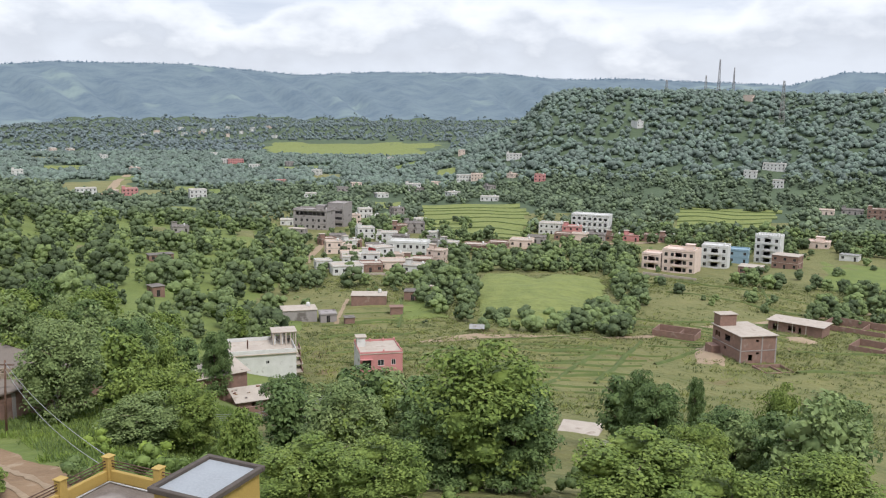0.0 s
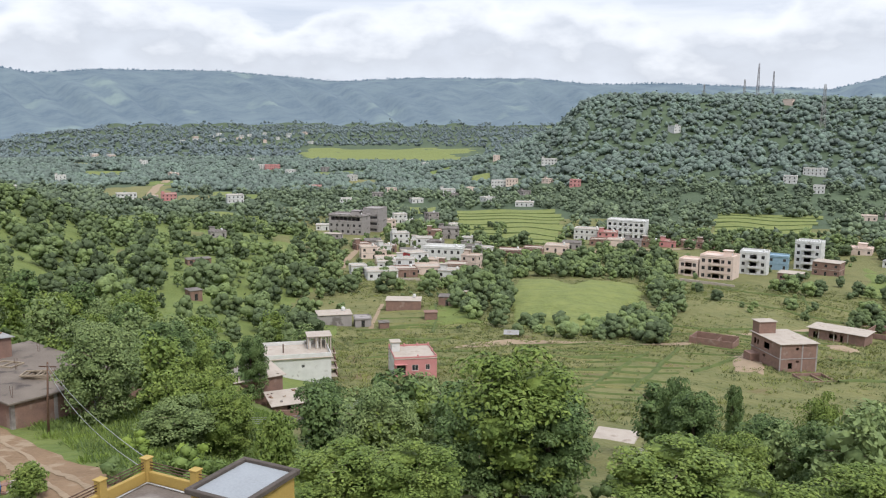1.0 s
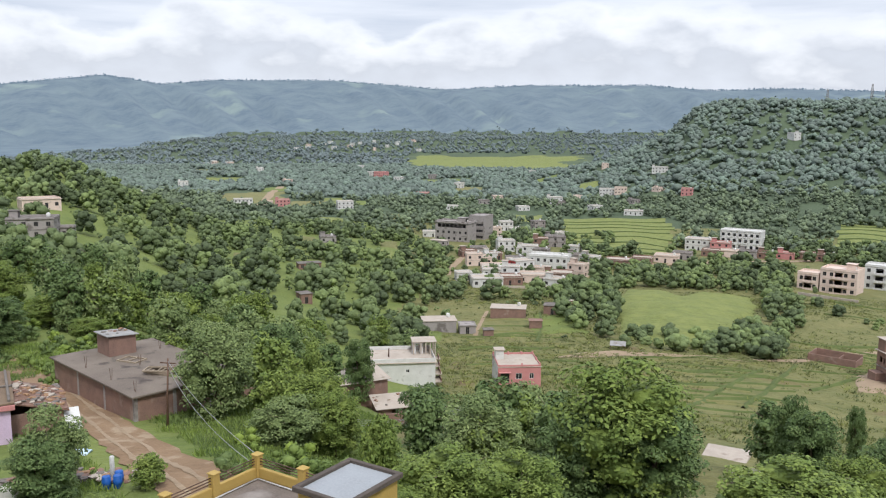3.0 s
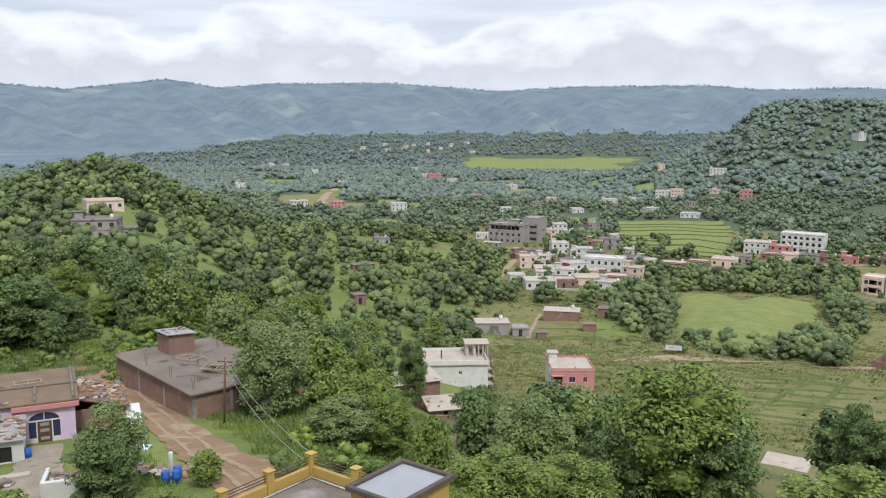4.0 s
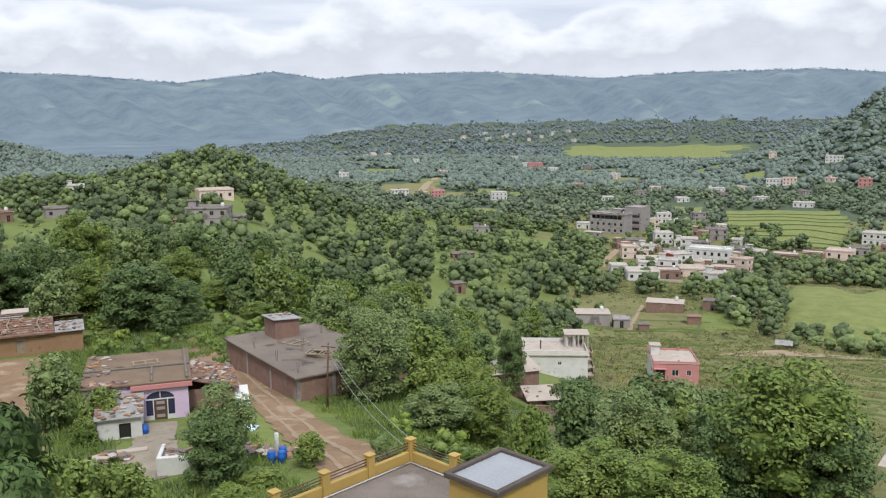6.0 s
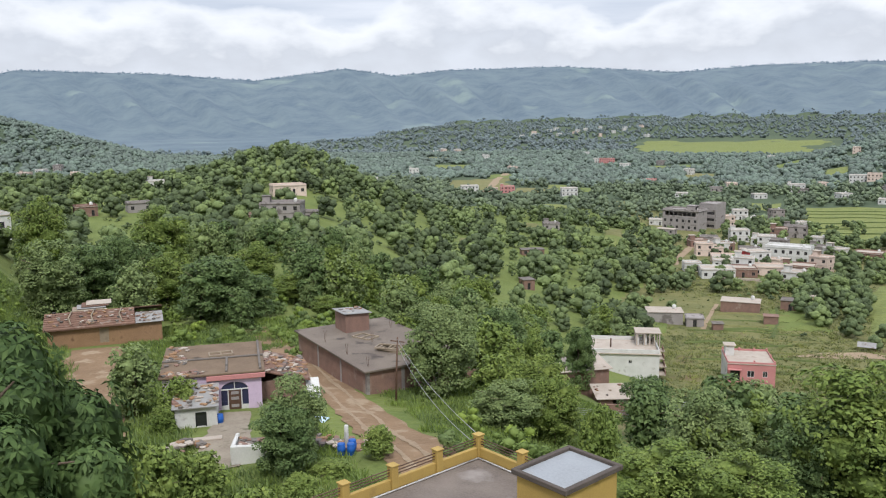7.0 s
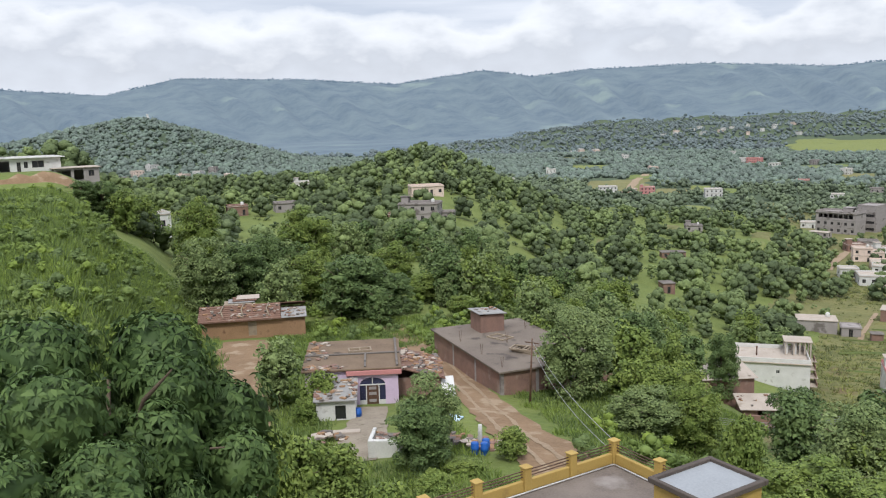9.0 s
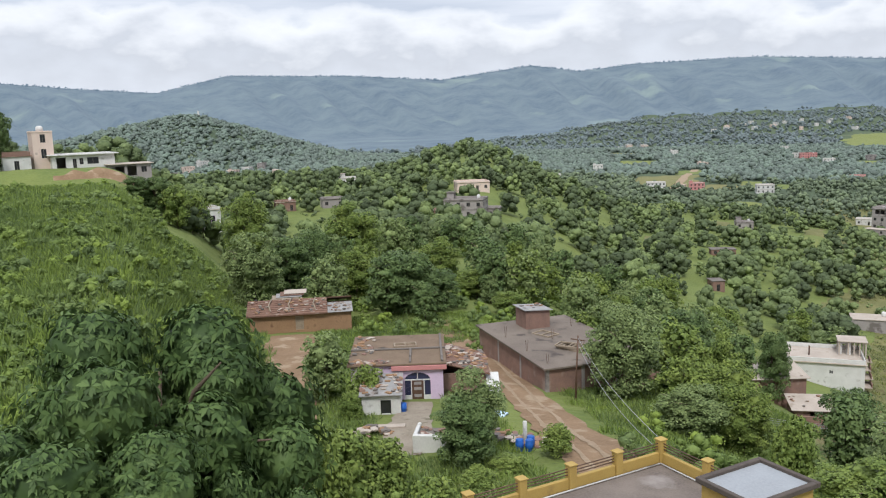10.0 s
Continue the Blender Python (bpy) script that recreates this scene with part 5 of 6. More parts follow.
    part("slab_top", boxes_mesh("slab_top", [(x0 + 0.04, x1 - 0.04, y0 + 0.02, y1 - 0.02, h, h + 0.06)], M_PALE_TOP), root, "whitewashed slab top")
    v, f = tube([(x0 - 0.02, -2.2, 1.45), (x0 - 0.35, -2.2, 1.4)], [0.04, 0.04], 8)
    part("spout", mesh_of("spout", v, f, M_YELLOW, True), root)


M_RIM = material("dark_rim", (0.096, 0.078, 0.066), 0.9, (0.056, 0.046, 0.040), 1.2, 14.0, 0.3)
M_FLOOR_OLD = material("stained_terrace", (0.184, 0.152, 0.128), 0.85, (0.104, 0.084, 0.072), 0.7, 12.0, 0.3, wear=(0.264, 0.232, 0.208), wear_scale=0.55, wear_at=0.56)
M_PALE_TOP = material("whitewashed_slab", (0.286, 0.299, 0.313), 0.8, (0.245, 0.255, 0.265), 1.2, 12.0, 0.15, wear=(0.286, 0.286, 0.279), wear_scale=1.1, wear_at=0.62)
yellow_house()

# ======== the old houses by the lane ========
rub = random.Random(9)


def lump_mesh(name, mat, seed, size=(0.3, 0.22, 0.12)):
    """An uneven broken stone or tile."""
    r = random.Random(seed)
    bm = bmesh.new()
    bmesh.ops.create_cube(bm, size=1.0)
    bmesh.ops.subdivide_edges(bm, edges=list(bm.edges), cuts=1)
    for v in bm.verts:
        n = v.co.normalized() * 0.62
        v.co = v.co.lerp(n, 0.45) + Vector((r.uniform(-0.12, 0.12), r.uniform(-0.12, 0.12), r.uniform(-0.1, 0.1)))
        v.co = Vector((v.co.x * size[0], v.co.y * size[1], v.co.z * size[2]))
    me = bpy.data.meshes.new(name)
    bm.to_mesh(me)
    bm.free()
    me.materials.append(mat)
    return me


STONES = [lump_mesh("stone", m, 40 + i, sz) for i, (m, sz) in enumerate(((M_BRICK, (0.5, 0.35, 0.2)), (M_CONCRETE, (0.45, 0.4, 0.22)), (M_SLAB, (0.6, 0.4, 0.14)), (M_MUD, (0.6, 0.3, 0.16))))]


def strew(root, count, x0, x1, y0, y1, plane, scale=1.0):
    """Loose stones and broken tiles on a roof; plane(x, y) gives its height."""
    for _ in range(count):
        x, y = rub.uniform(x0, x1), rub.uniform(y0, y1)
        s = scale * rub.uniform(0.6, 1.3)
        part("stone", rub.choice(STONES), root, at=Matrix.LocRotScale((x, y, plane(x, y) + 0.05 * s), Euler((0, 0, rub.uniform(0, 6))), (s, s, s)))


def slope_slab(name, x0, x1, y0, y1, za, zb, thick, mat, along="y"):
    """A tilted roof sheet: za at the low coordinate, zb at the high one."""
    z = {"y": (za, za, zb, zb), "x": (za, zb, zb, za)}[along]
    c = [(x0, y0), (x1, y0), (x1, y1), (x0, y1)]
    verts = [(x, y, q) for (x, y), q in zip(c, z)] + [(x, y, q + thick) for (x, y), q in zip(c, z)]
    return mesh_of(name, verts, [(3, 2, 1, 0), (4, 5, 6, 7), (0, 1, 5, 4), (1, 2, 6, 5), (2, 3, 7, 6), (3, 0, 4, 7)], mat)


def wooden_frame(x, y, z, w, dep, turn, parent=None, label="old wooden door frame lying on a flat roof"):
    ob = new("wooden_frame", boxes_mesh("wooden_frame", [(-w / 2, w / 2, -dep / 2, -dep / 2 + 0.12, 0, 0.14), (-w / 2, w / 2, dep / 2 - 0.12, dep / 2, 0, 0.14), (-w / 2, -w / 2 + 0.12, -dep / 2 + 0.12, dep / 2 - 0.12, 0, 0.14), (w / 2 - 0.12, w / 2, -dep / 2 + 0.12, dep / 2 - 0.12, 0, 0.14), (-0.05, 0.05, -dep / 2 + 0.12, dep / 2 - 0.12, 0.02, 0.12)], M_WOOD, 0.01))
    ob.matrix_basis = parent @ Matrix.Translation((x, y, z)) @ Matrix.Rotation(turn, 4, "Z")
    return tagged(ob, label, "frame", "frames on roofs")


M_WOOD = material("weathered_timber", (0.288, 0.232, 0.168), 0.85, (0.192, 0.152, 0.112), 2.0, 20.0, 0.3)


def lilac_house():
    root = tagged(new("lilac_house"), "old lilac and white house with a mud-and-slab roof", "house")
    base = Matrix.Translation((-45.9, 52.6, -23.0)) @ Matrix.Rotation(radians(39), 4, "Z")
    root.matrix_basis = base
    w, dep, top = 7.5, 8.5, 3.15
    unit = (4.35, 6.45, 0.0, 2.5, "gap")
    walls_round(root, w, dep, -1.5, top, {"all": M_WHITE, "front": M_LILAC, "frame": M_WOOD}, {"front": [unit]})
    # arched door unit
    cx, r, y = -w / 2 + 5.4, 1.05, -dep / 2
    n = 12
    arc = [(cx + r * math.cos(math.pi * i / n), 1.85 + 0.62 * math.sin(math.pi * i / n)) for i in range(n + 1)]
    verts = [(x, y + 0.002, z) for x, z in arc] + [(x, y + 0.002, 2.5) for x, z in arc] + [(x, y + 0.18, z) for x, z in arc] + [(x, y + 0.18, 2.5) for x, z in arc]
    faces = []
    for i in range(n):
        a, b, c, e = i, i + 1, n + 1 + i, n + 2 + i
        faces += [(a, c, e, b), (a, b, b + 2 * (n + 1), a + 2 * (n + 1))]
    part("arch", mesh_of("arch", verts, faces, M_LILAC), root)
    part("fanlight", boxes_mesh("fanlight", [(cx - 1.0, cx + 1.0, y + 0.12, y + 0.14, 1.86, 2.48)], M_NAVY), root, "dark blue fanlight glass")
    part("door_frame", boxes_mesh("door_frame", [(cx - 1.05, cx + 1.05, y + 0.02, y + 0.14, 1.8, 1.88), (cx - 0.56, cx - 0.48, y + 0.02, y + 0.14, 0, 1.8), (cx + 0.48, cx + 0.56, y + 0.02, y + 0.14, 0, 1.8), (cx - 0.04, cx + 0.04, y + 0.02, y + 0.115, 1.88, 2.46)], M_WHITE), root)
    door = part("door", boxes_mesh("door", [(cx - 0.48, cx + 0.48, y + 0.08, y + 0.12, 0.02, 1.8)], M_STEEL), root, "dark grille door")
    for i in range(9):
        part("bar", boxes_mesh("bar", [(cx - 0.44 + 0.1 * i, cx - 0.42 + 0.1 * i, y + 0.05, y + 0.079, 0.05, 1.75)], M_STEEL), door)
    for z in (0.5, 1.1, 1.55):
        part("panel", boxes_mesh("panel", [(cx - 0.3, cx + 0.3, y + 0.03, y + 0.049, z - 0.12, z + 0.12)], M_GREY), door)
    for x0, x1 in ((cx - 1.05, cx - 0.56), (cx + 0.56, cx + 1.05)):
        part("side_panel", boxes_mesh("side_panel", [(x0, x1, y + 0.03, y + 0.14, 0, 0.55)], M_WHITE), root)
        part("side_window", boxes_mesh("side_window", [(x0, x1, y + 0.1, y + 0.12, 0.55, 1.8)] + [(x0 + 0.12 * i, x0 + 0.12 * i + 0.03, y + 0.05, y + 0.099, 0.55, 1.8) for i in range(5)], M_NAVY), root)
    part("cornice", boxes_mesh("cornice", [(-w / 2 + 3.3, w / 2 + 0.3, -dep / 2 - 0.35, -dep / 2 - 0.002, 2.75, 3.14)], M_PINK, 0.03), root, "pink painted cornice")
    part("roof", boxes_mesh("roof", [(-w / 2 - 0.3, w / 2 + 0.3, -dep / 2 - 0.3, dep / 2 + 0.3, top, top + 0.18)], M_MUD_ROOF, 0.04), root, "flat brown earth-covered roof")
    for b in ((-w / 2 - 0.3, w / 2 + 0.3, -0.4, -0.2, top + 0.18, top + 0.32), (1.0, 1.18, -dep / 2, -0.4, top + 0.18, top + 0.3), (3.6, 3.8, -dep / 2, dep / 2, top + 0.18, top + 0.36)):
        part("roof_ridge", boxes_mesh("roof_ridge", [b], M_CONCRETE, 0.03), root)
    strew(root, 46, -w / 2 - 0.1, -0.6, -dep / 2 - 0.2, -dep / 2 + 0.9, lambda x, y: top + 0.18, 0.8)
    strew(root, 34, -w / 2, -w / 2 + 1.6, -1.5, dep / 2, lambda x, y: top + 0.18, 0.8)
    wooden_frame(0.6, 1.0, top + 0.18, 2.0, 1.1, 0.1, base)
    # white front room with a sloping sheet roof weighed down by stones
    fx0, fx1, fy0, fy1 = -w / 2 + 1.1, -w / 2 + 4.1, -dep / 2 - 4.1, -dep / 2
    part("front_wall", wall_mesh("front_wall", fx1 - fx0, -1.0, 2.05, 0.2, [(1.45, 2.25, 0.55, 1.65)], M_WHITE), root, at=Matrix.Translation((fx0, fy0, 0)))
    part("front_window", boxes_mesh("front_window", [(fx0 + 1.45, fx0 + 2.25, fy0 + 0.12, fy0 + 0.14, 0.55, 1.65), (fx0 + 1.45, fx0 + 1.52, fy0 - 0.02, fy0 + 0.119, 0.55, 1.65), (fx0 + 2.18, fx0 + 2.25, fy0 - 0.02, fy0 + 0.119, 0.55, 1.65), (fx0 + 1.52, fx0 + 2.18, fy0, fy0 + 0.119, 1.58, 1.65)], M_GLASS), root)
    for x in (fx0, fx1 - 0.2):
        part("side_wall", slope_slab("side_wall", x, x + 0.2, fy0 + 0.2, fy1, -1.0, -1.0, 3.05, M_WHITE), root)
    part("sheet_roof", slope_slab("sheet_roof", fx0 - 0.2, fx1 + 0.15, fy0 - 0.3, fy1 - 0.5, 2.06, 2.62, 0.06, M_TIN), root, "grey sheet roof")
    strew(root, 52, fx0 - 0.1, fx1, fy0 - 0.2, fy1 - 0.6, lambda x, y: 2.12 + (y - fy0 + 0.3) * 0.145, 0.75)
    # low tiled wing on the lane side
    part("wing_wall", boxes_mesh("wing_wall", [(w / 2 + 0.01, w / 2 + 3.6, -2.2, -2.0, -1.2, 1.6), (w / 2 + 3.4, w / 2 + 3.6, -2.0, 3.6, -1.2, 1.35), (w / 2 + 0.01, w / 2 + 3.4, 3.4, 3.6, -1.2, 1.6)], M_BRICK), root)
    part("wing_roof", slope_slab("wing_roof", w / 2 + 0.32, w / 2 + 4.0, -2.6, 4.0, 2.5, 1.5, 0.1, M_TILE, "x"), root, "broken red tile roof")
    strew(root, 130, w / 2 + 0.4, w / 2 + 3.9, -2.5, 3.9, lambda x, y: 2.6 - (x - w / 2 - 0.3) * 0.27, 0.85)
    sheet = tagged(new("plastic_sheet", slope_slab("plastic_sheet", -0.55, 0.55, -1.6, 1.0, -0.5, 0.6, 0.03, M_WHITE)), "white plastic sheet draped over a roof edge", "sheet")
    sheet.matrix_basis = base @ Matrix.Translation((w / 2 + 4.2, -2.4, 0.75))
    # pale block wall of the yard
    wall = tagged(new("yard_wall"), "pale rough plastered yard wall topped with stones", "wall")
    wall.matrix_basis = Matrix.Translation(spot(-39.2, 51.0)) @ Matrix.Rotation(radians(30), 4, "Z")
    part("wall", boxes_mesh("wall", [(-1.0, 1.0, -0.15, 0.15, -1.2, 1.2)], M_WHITE, 0.05), wall)
    part("wall", boxes_mesh("wall", [(-1.0, -0.75, 0.151, 2.2, -1.2, 1.2)], M_WHITE, 0.05), wall)
    part("block", boxes_mesh("block", [(-0.74, 1.0, 0.16, 1.8, -1.2, 1.0)], M_CONCRETE, 0.06), wall)
    strew(wall, 18, -0.7, 0.9, 0.2, 1.7, lambda x, y: 1.0, 0.7)
    heap = tagged(new("rubble_heap"), "heap of broken bricks and timber by a wall", "rubble")
    heap.matrix_basis = Matrix.Translation(spot(-43.4, 56.0))
    strew(heap, 46, -1.1, 1.1, -1.3, 1.3, lambda x, y: 0.6 * math.exp(-(x * x + y * y)), 1.0)
    slab = tagged(new("stone_slab", boxes_mesh("stone_slab", [(-1.1, 1.1, -0.3, 0.3, 0.0, 0.25)], M_SLAB, 0.03)), "pale stone step before a white room", "step")
    slab.matrix_basis = Matrix.Translation(spot(-41.9, 57.5)) @ Matrix.Rotation(radians(39), 4, "Z")


M_NAVY = material("dark_blue_glass", (0.03, 0.035, 0.08), 0.3, None, 2.0, 10.0, 0.0, spec=0.5)
M_TILE = material("red_clay_tiles", (0.188, 0.108, 0.076), 0.9, (0.112, 0.068, 0.052), 1.5, 7.0, 0.6, wear=(0.272, 0.216, 0.176), wear_scale=1.0, wear_at=0.6)
M_MUD_ROOF = material("earth_roof", (0.180, 0.129, 0.087), 0.95, (0.120, 0.084, 0.057), 0.6, 8.0, 0.4, wear=(0.078, 0.060, 0.045), wear_scale=0.7, wear_at=0.6)
lilac_house()


def brick_flat_house():
    root = tagged(new("brick_house"), "low brick house with a broad bare concrete roof", "house")
    m = Matrix.Translation((-35.0, 59.1, -21.5)) @ Matrix.Rotation(radians(145.5), 4, "Z")
    root.matrix_basis = m
    L, W = 16.2, 9.6
    for b in ((0, L, -0.25, 0, -6, 0), (0, 0.25, -W, -0.25, -6, 0), (L - 0.25, L, -W, -0.25, -6, 0), (0.25, L - 0.25, -W, -W + 0.25, -6, 0)):
        part("wall", boxes_mesh("wall", [b], M_BRICK), root)
    for x, y in ((0, 0), (L / 3, 0), (2 * L / 3, 0), (0, -W * 0.35), (0, -W * 0.7)):
        part("column", boxes_mesh("column", [(x - 0.03, x + 0.27, y - 0.27, y + 0.03, -6, -0.002)], M_GREY), root)
    part("roof", boxes_mesh("roof", [(-0.3, L + 0.3, -W - 0.3, 0.3, 0, 0.18)], M_ROOF_OLD, 0.03), root, "stained brown-grey concrete roof")
    for k, (x, y) in enumerate(((1.0, -0.6), (5.4, -0.6), (10.5, -0.6), (3.0, -5), (8.0, -4.4), (6.0, -8), (12, -8.4))):
        for o in (-0.08, 0.08):
            v, f = tube([(x + o, y, 0.18), (x + o * 1.3, y + o, 1.1 + 0.1 * (k % 3))], [0.018, 0.018], 5)
            part("rebar", mesh_of("rebar", v, f, M_STEEL), root)
    x0, x1, y0, y1 = 12.4, 15.0, -6.2, -3.6
    part("stair_head", boxes_mesh("stair_head", [(x0, x1, y1 - 0.2, y1, 0.18, 1.95), (x0, x0 + 0.2, y0, y1 - 0.2, 0.18, 1.95), (x1 - 0.2, x1, y0, y1 - 0.2, 0.18, 1.95), (x0 + 0.2, x1 - 0.2, y0, y0 + 0.2, 0.18, 1.95)], M_BRICK), root)
    part("stair_roof", slope_slab("stair_roof", x0 - 0.25, x1 + 0.25, y0 - 0.25, y1 + 0.25, 1.95, 2.15, 0.06, M_TIN), root, "loose tin sheet roof")
    strew(root, 14, x0, x1, y0, y1, lambda x, y: 2.07, 0.8)
    for k in range(3):
        wooden_frame(4.2 + 0.1 * k, -4.8 + 0.15 * k, 0.18 + 0.145 * k, 2.6, 1.5, 0.5 + 0.12 * k, m, "stacked wooden shuttering frame on a flat roof")
    for k in range(4):
        wooden_frame(2.2 + 0.08 * k, -6.6 + 0.1 * k, 0.18 + 0.145 * k, 2.0, 1.4, 0.2 + 0.15 * k, m, "stacked wooden shuttering frame on a flat roof")
    wooden_frame(10.0, -4.6, 0.18, 2.2, 1.6, 0.4, m)


M_ROOF_OLD = material("old_roof_concrete", (0.180, 0.148, 0.119), 0.9, (0.108, 0.086, 0.072), 0.35, 10.0, 0.3, wear=(0.072, 0.058, 0.050), wear_scale=0.5, wear_at=0.57)
brick_flat_house()


def ruined_house():
    root = standing("mud_house", "old mud-walled house with a sagging tiled roof", "house", -47.7, 103.5, -2, 0.55)
    w, dep = 12.2, 6.0
    walls_round(root, w, dep, -2.5, 2.05, {"all": M_MUD, "frame": M_WOOD}, {"front": [(5.4, 6.4, 0.0, 1.75, "gap")]})
    part("doorway", boxes_mesh("doorway", [(-w / 2 + 5.4, -w / 2 + 6.4, -dep / 2 + 0.15, -dep / 2 + 0.18, 0, 1.75)], M_WOOD), root)
    part("roof", slope_slab("roof", -w / 2 - 0.4, 3.2, -dep / 2 - 0.5, 0.2, 1.95, 3.1, 0.12, M_TILE), root, "weathered brown tile roof")
    part("roof", slope_slab("roof", -w / 2 - 0.4, w / 2 + 0.2, 0.2, dep / 2 + 0.5, 3.1, 2.1, 0.12, M_TILE), root)
    for k in range(8):
        part("tile_course", slope_slab("tile_course", -w / 2 - 0.4, 3.2, -dep / 2 - 0.48 + 0.45 * k, -dep / 2 - 0.2 + 0.45 * k, 2.08 + 0.142 * k, 2.2 + 0.142 * k, 0.05, M_TILE), root)
    part("sheet_roof", slope_slab("sheet_roof", 3.25, w / 2 + 0.2, -dep / 2 - 0.4, -0.4, 2.0, 2.6, 0.05, M_TIN), root, "pale patched sheet roof")
    strew(root, 20, 3.4, w / 2, -dep / 2, -0.6, lambda x, y: 2.1 + (y + 3.4) * 0.2, 0.6)
    strew(root, 70, -w / 2, 3.0, -dep / 2, 0.2, lambda x, y: 2.15 + (y + 3.5) * 0.31, 0.8)
    for x in (-1.2, 1.8, -3.6):
        v, f = tube([(x, -2.9, 2.35), (x - 0.3, -1.5, 2.95), (x, -0.2, 3.35)], [0.1, 0.09, 0.08], 6)
        part("roof_log", mesh_of("roof_log", v, f, M_WOOD, True), root)
    for k in range(4):
        part("upper_sheet", slope_slab("upper_sheet", -3.6 + 0.5 * k, -0.2 + 0.3 * k, 0.3 + 0.3 * k, 1.8 + 0.3 * k, 3.2 + 0.16 * k, 3.4 + 0.16 * k, 0.05, (M_WOOD, M_TIN, M_TILE, M_SLAB)[k]), root)


ruined_house()


def sheet_shed(az, d, w, dep, high, face, label, roof_mat=None, lift=0.0):
    root = standing("shed", label, "shed", az, d, face, lift)
    walls_round(root, w, dep, -2.5, high, {"all": M_BRICK, "frame": M_WOOD}, {"front": [(w * 0.4, w * 0.4 + 1.0, 0.0, min(1.8, high - 0.2), "gap")]})
    part("roof", slope_slab("roof", -w / 2 - 0.4, w / 2 + 0.4, -dep / 2 - 0.5, dep / 2 + 0.4, high, high + 0.7, 0.07, roof_mat or M_TIN), root)
    strew(root, 12, -w / 2, w / 2, -dep / 2, dep / 2, lambda x, y: high + 0.12 + (y + dep / 2 + 0.5) * 0.7 / (dep + 0.9), 0.8)


sheet_shed(-22.7, 86, 4.4, 4.4, 2.2, 24, "brick hut under a stone-weighted tin sheet roof", lift=0.6)
sheet_shed(-15.9, 122, 9.0, 5.0, 2.4, 22, "long farm shed under a pale sheet roof", M_SLAB, lift=1.2)
sheet_shed(-13.2, 117, 5.0, 4.0, 1.8, 14, "tumbledown brick cattle shed with loose sheets", M_SLAB, lift=0.2)
enclosure(-11.8, 112, 9.0, 4.0, 1.3, 10, "low dark brick wall behind trees")


def small_things():
    # blue drums and a white pipe by the lane
    v, f = tube([(0, 0, 0), (0, 0, 0.05), (0, 0, 0.3), (0, 0, 0.32), (0, 0, 0.6), (0, 0, 0.62), (0, 0, 0.88), (0, 0, 0.92)], [0.27, 0.29, 0.29, 0.31, 0.31, 0.29, 0.29, 0.25], 14)
    drum = mesh_of("drum", v, f, M_PLASTIC, True)
    for az, d in ((-32.6, 49.6), (-31.9, 49.4), (-31.8, 50.4)):
        o = tagged(new("drum", drum), "blue plastic water drum standing by a lane", "drum", "blue drums")
        o.matrix_basis = Matrix.LocRotScale(spot(az, d), Euler((0, 0, az)), (0.85, 0.85, 0.85))
    o = tagged(new("drum", drum), "small blue plastic drum beside a doorway", "drum", "blue drums")
    o.matrix_basis = Matrix.LocRotScale(spot(-40.9, 62.0), Euler((0, 0, 0)), (0.9, 0.9, 0.8))
    v, f = tube([(0, 0, -0.3), (0, 0, 1.6), (0, 0, 1.65)], [0.14, 0.14, 0.1], 10)
    o = tagged(new("pipe", mesh_of("pipe", v, f, M_WHITE, True)), "short white upright pipe beside blue drums", "pipe")
    o.location = spot(-32.2, 51.0)
    heap = tagged(new("brick_heap"), "low heap of broken red bricks by drums", "rubble")
    heap.matrix_basis = Matrix.Translation(spot(-32.6, 51.6))
    strew(heap, 60, -2.6, 2.2, -0.8, 0.8, lambda x, y: 0.35, 0.9)
    tarp = tagged(new("tarpaulin", lump_mesh("tarpaulin", M_TARP, 77, (1.7, 1.2, 0.4))), "small blue and white tarpaulin on the verge", "tarpaulin")
    tarp.location = spot(-34.3, 60.5)
    # leaning pole and its cables
    p = spot(-28.6, 66.0)
    v, f = tube([(0, 0, -0.8), (0.05, 0.1, 2.5), (0.16, 0.22, 5.6)], [0.1, 0.085, 0.06], 8)
    pole = tagged(new("utility_pole"), "thin rusty utility pole beside a lane", "pole")
    pole.location = p
    part("pole", mesh_of("pole", v, f, M_STEEL, True), pole)
    part("crossbar", boxes_mesh("crossbar", [(-0.5, 0.8, 0.17, 0.25, 5.2, 5.28)], M_STEEL), pole)
    tip = p + Vector((0.15, 0.2, 5.4))
    ends = [(Vector((-11.7, 27.9, -12.0)), 0.4), (Vector((-11.9, 27.7, -12.2)), 0.9), (spot(-14.5, 82) + Vector((0, 0, 4.6)), 1.2), (spot(-44.0, 112) + Vector((0, 0, 6)), 0.8)]
    cable(tip, ends[0][0], 0.5)
    cable(tip - Vector((0, 0, 0.5)), ends[1][0], 0.7)
    for k in range(4):
        a = spot(-17.8, 66) + Vector((0, 0, 1.6 + 0.25 * k))
        b = spot(-6.5, 84) + Vector((0, 0, 6.4 + 0.3 * k))
        cable(a, b, 0.8 + 0.15 * k)
    # concrete platform, boulder, canopy on the meadow
    o = tagged(new("platform", boxes_mesh("platform", [(-2.7, 2.7, -2.6, 2.6, -1.5, 0.35)], M_SLAB, 0.08)), "pale cracked concrete platform among bushes", "platform")
    o.matrix_basis = Matrix.Translation(spot(10.1, 106.5)) @ Matrix.Rotation(radians(-18), 4, "Z")
    o = tagged(new("boulder", lump_mesh("boulder", M_SLAB, 91, (2.6, 2.0, 1.9))), "rounded pale grey boulder among bushes", "rock")
